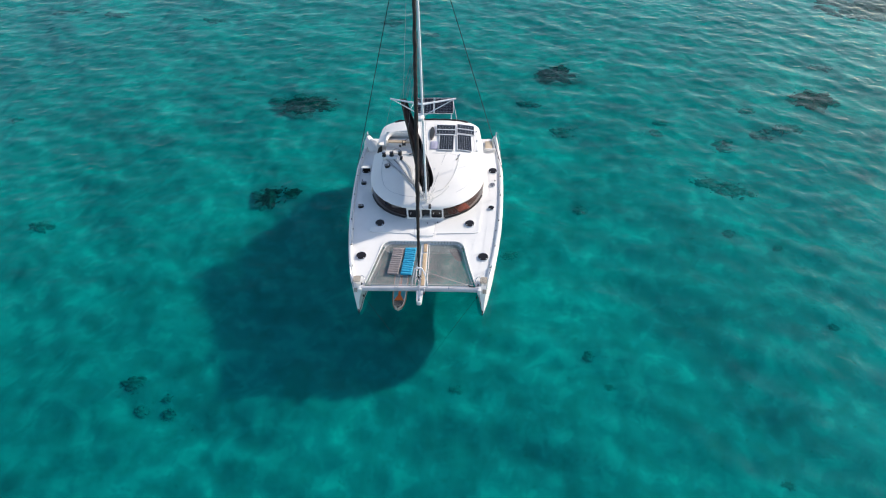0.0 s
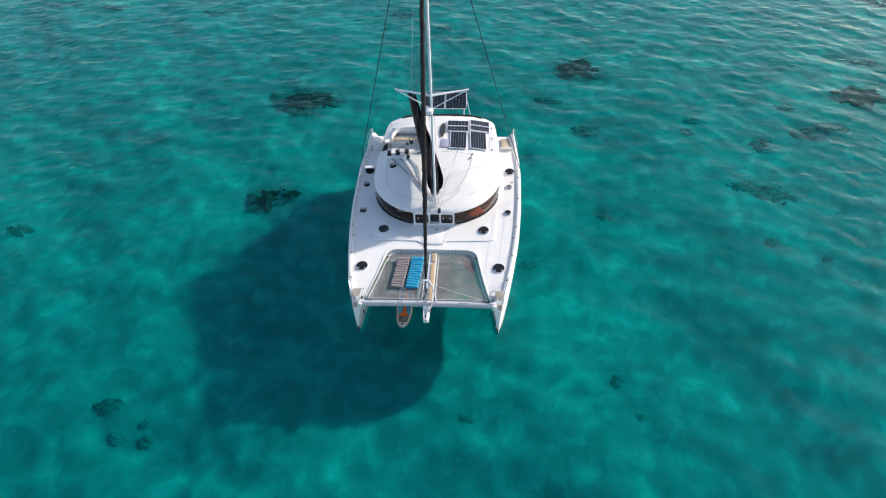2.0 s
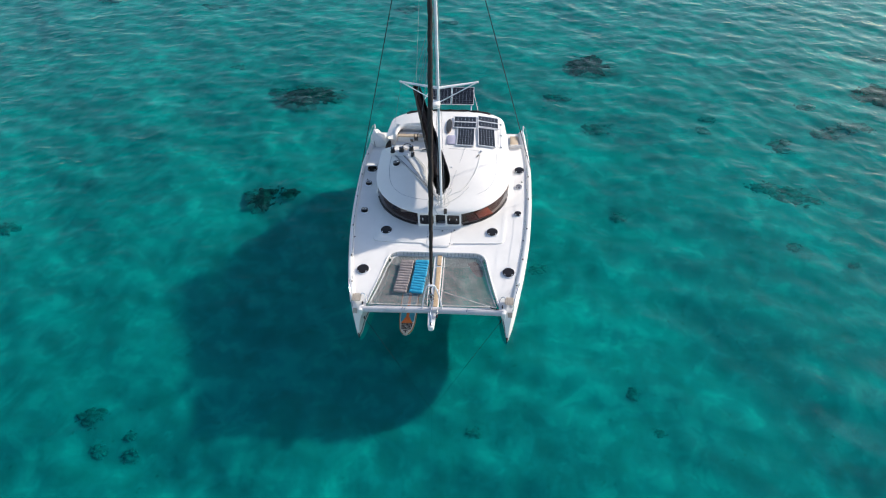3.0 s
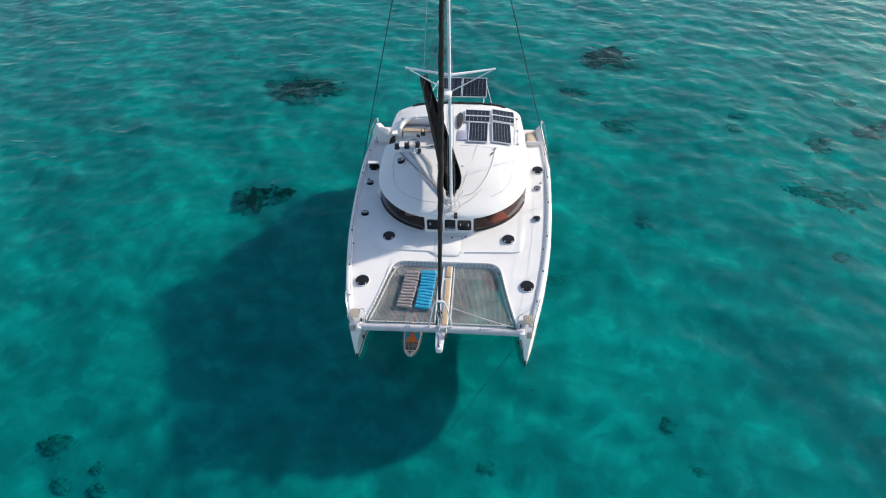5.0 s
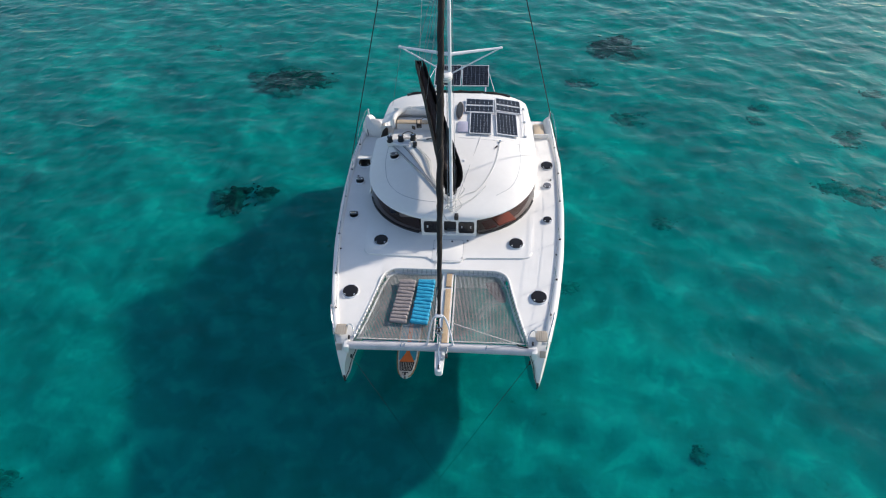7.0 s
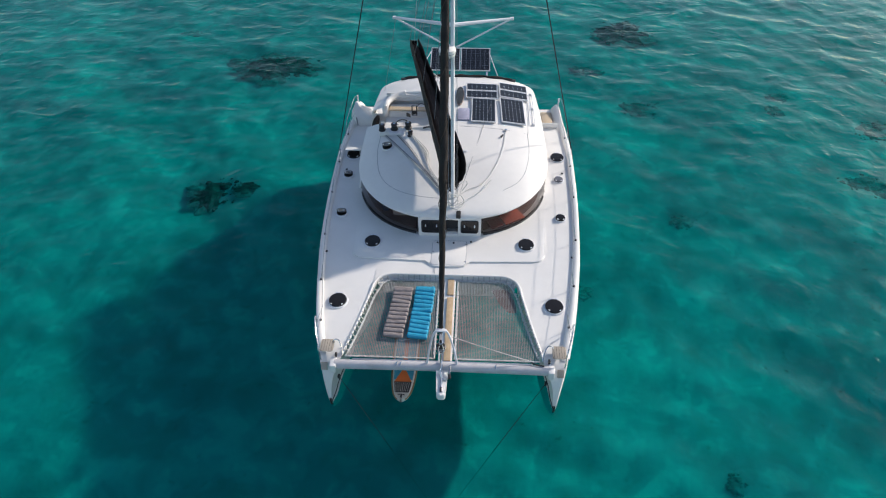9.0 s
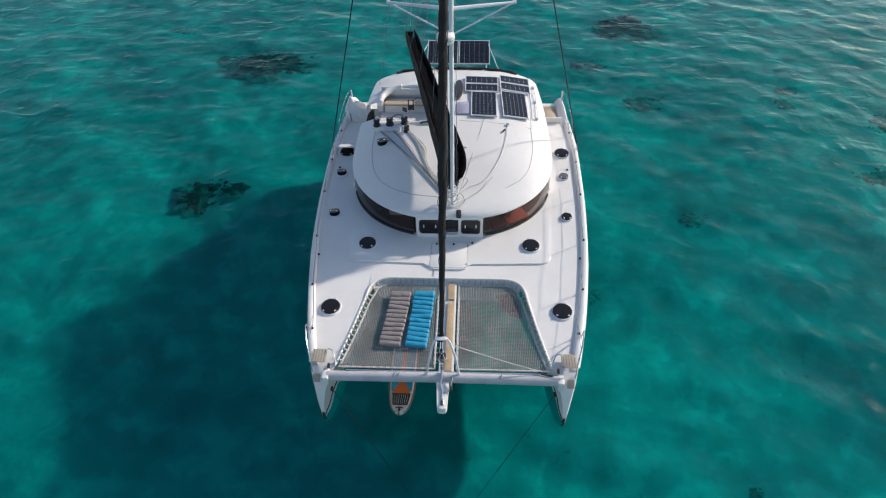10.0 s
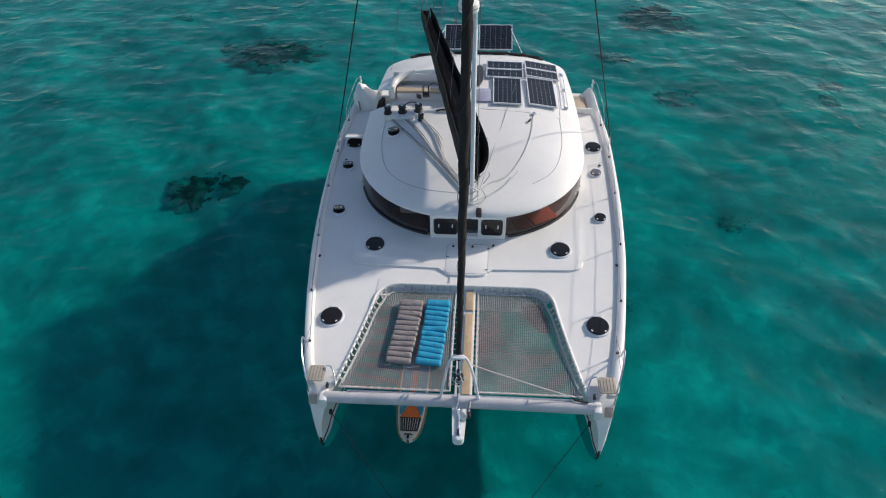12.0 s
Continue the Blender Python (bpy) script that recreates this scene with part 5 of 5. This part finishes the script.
part("dodger_strap", box((-3.66, 8.52, 1.84), (0.04, 0.04, 0.4), 0.01, Matrix.Rotation(0.25, 4, "X")), GREYROPE, cat)
bm = tube(smooth_path([(-2.94, 7.86, 1.78), (-2.86, 7.80, 2.15), (-2.78, 7.74, 2.46), (-2.70, 7.70, 2.62)]), [0.10, 0.11, 0.12, 0.12, 0.12, 0.13, 0.13, 0.13, 0.12, 0.12, 0.11, 0.11, 0.10, 0.09, 0.08, 0.07, 0.06, 0.05, 0.04], 8)
part("helm_side_cloth", bm, BLACKCANVAS, cat, "black cloth at the helm's side")

for s in (-1, 1):
    rail = smooth_path([(s * 3.98, 7.7, 1.62), (s * 4.0, 8.2, 1.98), (s * 3.95, 9.0, 2.12), (s * 3.88, 9.75, 2.14), (s * 3.82, 9.85, 1.85)], 6)
    part("pushpit_rail", tube(rail, 0.009, 8), STEEL, cat, "thin steel stern rail")

# ---- lifelines, pulpits, steps, cleats ----
POSTS = (-0.75, 0.70, 2.55, 4.55, 6.2, 7.9)
for s in (-1, 1):
    lines = [[], []]
    for y in POSTS:
        x = s * (half_out(y) - 0.13)
        st = part("stanchion", tube([(x, y, sheer(y) + 0.08), (x - s * 0.12, y, sheer(y) + 0.66)], 0.010, 8), STEEL, cat)
        part("stanchion_base", turned([(0.036, 0), (0.036, 0.02), (0.020, 0.06)], 10, Matrix.Translation((x, y, sheer(y) + 0.09))), PLASTIC, st)
        for k, h in ((0, 0.34), (1, 0.65)):
            lines[k].append((x - s * (0.06, 0.12)[k], y, sheer(y) + h))
    for k in (0, 1):
        part("lifeline", tube([(s * 3.24, -1.45, 1.55 + (0.34, 0.62)[k])] + lines[k] + [(s * 3.75, 9.7, 1.62 + (0.4, 0.6)[k])], 0.006, 5), LIFEWIRE, cat)
    rail = smooth_path([(s * (half_out(-0.75) - 0.05), -0.78, 1.55), (s * 3.36, -0.95, 1.98), (s * 3.26, -1.40, 1.98), (s * 3.16, -1.72, 1.78), (s * 3.12, -1.86, 1.36)], 6)
    part("pulpit", tube(rail, 0.018, 8), STEEL, cat, "stainless bow pulpit rail")
    part("pulpit_leg", tube(smooth_path([(s * 2.86, -1.45, 1.58), (s * 2.78, -1.42, 1.66), (s * 2.68, -1.46, 1.66), (s * 2.60, -1.62, 1.60), (s * 2.56, -1.80, 1.50)], 5), 0.016, 8), STEEL, cat)
    seat = part("bow_step", slab(rounded([(s * 2.98 + a, -1.57 + b) for a, b in ((-0.175, -0.19), (0.175, -0.19), (0.175, 0.19), (-0.175, 0.19))], 0.07, 4), 1.585, 1.615, 0.008), GREYTEAK, cat, "slatted teak bow seat")
    for q in range(5):
        part("slat_gap", box((s * 2.98 - 0.13 + q * 0.065, -1.57, 1.617), (0.006, 0.34, 0.004)), SEAL, seat)
    part("foot_plate", box((s * 3.02, -1.99, 1.275), (0.17, 0.20, 0.025), 0.01, Matrix.Rotation(radians(42), 4, "X")), GREYTEAK, cat)
    for y in (-0.35, 3.0, 7.3):
        c = part("cleat", tube([(s * (half_out(y) - 0.14), y - 0.11, sheer(y) + 0.07), (s * (half_out(y) - 0.14), y + 0.11, sheer(y) + 0.07)], 0.018, 6), PLASTIC, cat)
        part("cleat_foot", box((s * (half_out(y) - 0.14), y, sheer(y) + 0.045), (0.03, 0.08, 0.05)), PLASTIC, c)
    for y, d in ((1.9, 0.22), (5.9, 0.42), (7.35, 0.1)):
        part("filler_cap", turned([(0.04, 0.0), (0.04, 0.012), (0.02, 0.016)], 12, Matrix.Translation((s * (half_out(y) - d), y, sheer(y) + 0.02))), PLASTIC, cat)
    part("bow_fairlead", box((s * 2.66, -2.10, 1.0), (0.06, 0.10, 0.09), 0.02), PLASTIC, cat)

# ---- things on and round the boat ----
def cushion(name, cx, cy, w, l, turn, mat, label, seed):
    """A roll-up sun mat: a row of padded rolls, each a part."""
    rng = random.Random(seed)
    m = Matrix.Translation((cx, cy, NET_Z)) @ Matrix.Rotation(turn, 4, "Z")
    t = thing(name, (cx, cy, NET_Z), label, "sun mat", "sun mats on the net")
    n = 12
    d = l / n
    for k in range(n):
        y = -l / 2 + (k + 0.5) * d
        big = 1.45 if k == n - 1 else rng.uniform(0.92, 1.08)
        lean, slide = rng.uniform(-0.026, 0.026), rng.uniform(-0.014, 0.014)
        rows = []
        for i, u in enumerate(np.linspace(-1, 1, 27)):
            e = (1 - abs(u) ** 30) ** 0.5
            ring = []
            for a in np.linspace(0, 2 * math.pi, 17)[:-1]:
                wr = 1 + 0.13 * noise.noise(Vector((u * 2 + seed, a * 0.8, k * 3.1))) + 0.05 * noise.noise(Vector((u * 8 + seed, a * 2.4, k * 5.3)))
                ca, sa = math.cos(a), math.sin(a)
                ring.append(m @ Vector((u * w / 2 + slide, y + lean * u + d * 0.50 * big * math.copysign(abs(ca) ** 0.8, ca) * wr * (0.6 + 0.4 * e), 0.062 + 0.062 * big * math.copysign(abs(sa) ** 0.65, sa) * wr * (0.6 + 0.4 * e))))
            rows.append(ring)
        b = sheet(rows, True)
        bmesh.ops.contextual_create(b, geom=[e for e in b.edges if e.is_boundary])
        part("padded_roll", b, mat, t, sharp=70)
    for s in (-1, 1):
        a = Vector((s * w * 0.3, -l / 2, 0.04))
        cord = [m @ a, m @ (a + Vector((s * 0.05, -0.08, 0.02))), m @ (a + Vector((s * 0.14, -0.05, 0.0))), m @ (a + Vector((s * 0.22, 0.02, 0.0)))]
        part("tie_cord", tube(smooth_path(cord, 5), 0.008, 5), GREYROPE, t)
    return t


cushion("sun_mat", -1.265, -0.29, 0.54, 1.74, -0.082, TAUPE, "taupe padded sun mat lying on the net", 3)
cushion("sun_mat", -0.63, -0.28, 0.55, 1.78, -0.066, CYAN, "bright blue padded sun mat lying on the net", 9)

def draped(outline, z0, seed):
    """A thin crumpled cloth with the given outline, in rings towards its middle."""
    cx, cy = sum(p[0] for p in outline) / len(outline), sum(p[1] for p in outline) / len(outline)
    rows = []
    for f in (1.0, 0.75, 0.5, 0.25, 0.04):
        rows.append([(cx + (x - cx) * f, cy + (y - cy) * f, z0 + 0.03 * noise.noise(Vector((x * f * 5 + seed, y * f * 5, 0))) - 0.03 * (1 - f)) for x, y in outline])
    b = sheet(rows, True)
    bmesh.ops.contextual_create(b, geom=[e for e in b.edges if e.is_boundary and abs(e.verts[0].co.x - cx) < 0.05])
    bmesh.ops.solidify(b, geom=list(b.faces), thickness=0.012)
    return b


# made-up sheet that gives the unidentified brown patch under the net
brown_patch = thing("brown_sheet", (1.66, 0.28, 1.36), "dark brown sheet added under the trampoline net", "cover")
part("cloth", draped(rounded([(1.28, 0.72), (1.72, 0.74), (1.93, 0.30), (1.96, -0.12), (1.72, -0.10), (1.50, 0.20)], 0.10, 5), 1.37, 4), BROWN, brown_patch)

# paddle board afloat under the net
sup = thing("paddle_board", (-1.2, -0.9, 0.05), "white paddle board with orange and blue deck, afloat under the net", "paddle board")
W_B = curve1([-2.62, -2.55, -2.3, -1.7, -0.8, 0.2, 0.55, 0.62], [0.03, 0.15, 0.25, 0.33, 0.35, 0.31, 0.22, 0.05])
rows = []
for y in [-2.62, -2.6, -2.55, -2.45, -2.3, -2.1, -1.9, -1.7, -1.3, -0.8, -0.3, 0.2, 0.4, 0.55, 0.62]:
    w, up = W_B(y), 0.10 * max(0, (-1.9 - y) / 0.72) ** 2
    rows.append([(-1.19 + w * a, y, 0.10 + up + 0.075 * b) for a, b in ((-0.9, 0.9), (-1, 0.3), (-0.95, -0.6), (-0.6, -1), (0.6, -1), (0.95, -0.6), (1, 0.3), (0.9, 0.9), (0.5, 1), (0, 1), (-0.5, 1))])
part("board", sheet(rows, True), BOARDWHITE, sup, sharp=60)


def decal(name, y0, y1, u0, u1, mat, lift, n=10):
    rows = []
    for y in np.linspace(y0, y1, n):
        w, up = W_B(y), 0.10 * max(0, (-1.9 - y) / 0.72) ** 2
        a0, a1 = (u(y) if callable(u) else u for u in (u0, u1))
        rows.append([(-1.19 + w * (a0 + (a1 - a0) * k / 6), y, 0.176 + up + lift) for k in range(7)])
    b = sheet(rows)
    bmesh.ops.solidify(b, geom=list(b.faces), thickness=-0.006)
    return part(name, b, mat, sup)


decal("blue_pad", -1.95, 0.4, -0.82, 0.82, BOARDBLUE, 0.006, 14)
decal("orange_pad", -2.02, 0.3, lambda y: -0.18 - 0.60 * max(0, (-1.68 - y) / 0.34), lambda y: 0.18 + 0.60 * max(0, (-1.68 - y) / 0.34), BOARDORANGE, 0.014, 14)
decal("grip_pad", -2.38, -2.02, -0.80, 0.80, PLASTIC, 0.008)
for k in range(8):
    decal("pad_stripe", -2.35, -2.05, -0.74 + k * 0.19, -0.70 + k * 0.19, BOARDWHITE, 0.016, 4)
part("nose_handle", tube(smooth_path([(-1.28, -2.48, 0.27), (-1.19, -2.49, 0.30), (-1.10, -2.48, 0.27)], 4), 0.016, 6), PLASTIC, sup)
part("nose_mark", box((-1.19, -2.53, 0.282), (0.05, 0.10, 0.008)), PLASTIC, sup)
for s in (-1, 1):
    pts = [(-1.19 + s * W_B(y) * 0.99, y, 0.125 + 0.10 * max(0, (-1.9 - y) / 0.72) ** 2) for y in np.linspace(-2.58, 0.5, 20)]
    part("rail_band", tube(pts, 0.028, 6), BOARDRAIL, sup)

sup.location += Vector((0.10, 0.34, 0.0))

# anchor bridle
bridle = thing("anchor_bridle", (0.1, -4.6, -1.2), "dark rope anchor bridle running from both bows under water", "rope")
meet = Vector((0.1, -4.7, -1.25))
for bow in (Vector((-2.62, -2.14, 0.98)), Vector((2.66, -2.10, 0.98))):
    wet = bow.lerp(meet, 0.52)
    part("bridle_leg", tube([bow, wet], 0.008, 6), DARKROPE, bridle)
    # same dark rope, coloured paler to imitate its fading under water
    part("submerged_leg", tube(arc(wet, meet, 0.03), 0.006, 6), GREYROPE, bridle)
part("anchor_rode", tube(arc(meet, (0.15, -6.4, (BED - 0.05) / K), 0.12), 0.005, 6), ROPE, bridle)

# loose line from the arch to the beam, rope tails, oval board on the roof
line = thing("furling_line", (1.1, -1.9, 1.5), "thin white furling line led across the net", "rope")
part("line", tube(arc((0.16, -1.68, 2.30), (2.32, -1.86, 1.56), 0.03), 0.012, 6), ROPE, line)
tail = thing("rope_tail", (2.35, -1.9, 1.52), "dark rope tail lying on the crossbeam", "rope")
part("tail", tube(smooth_path([(2.26, -1.84, 1.53), (2.34, -1.90, 1.535), (2.46, -1.93, 1.53), (2.58, -1.94, 1.52)], 5), 0.022, 6), DARKROPE, tail)
oval = thing("oval_board", (0.14, 8.3, 3.08), "dark oval board with a pale rim lying on the roof", "board")
ring = [(0.14 + 0.13 * math.cos(a), 8.32 + 0.60 * math.sin(a)) for a in np.linspace(0, 2 * math.pi, 29)[:-1]]
part("board", slab(ring, 3.07, 3.12, 0.015), SEAL, oval)
ring3 = [(x, y, 3.10) for x, y in ring]
part("rim", tube(ring3 + ring3[:1], 0.014, 6), DARKWOOD, oval)
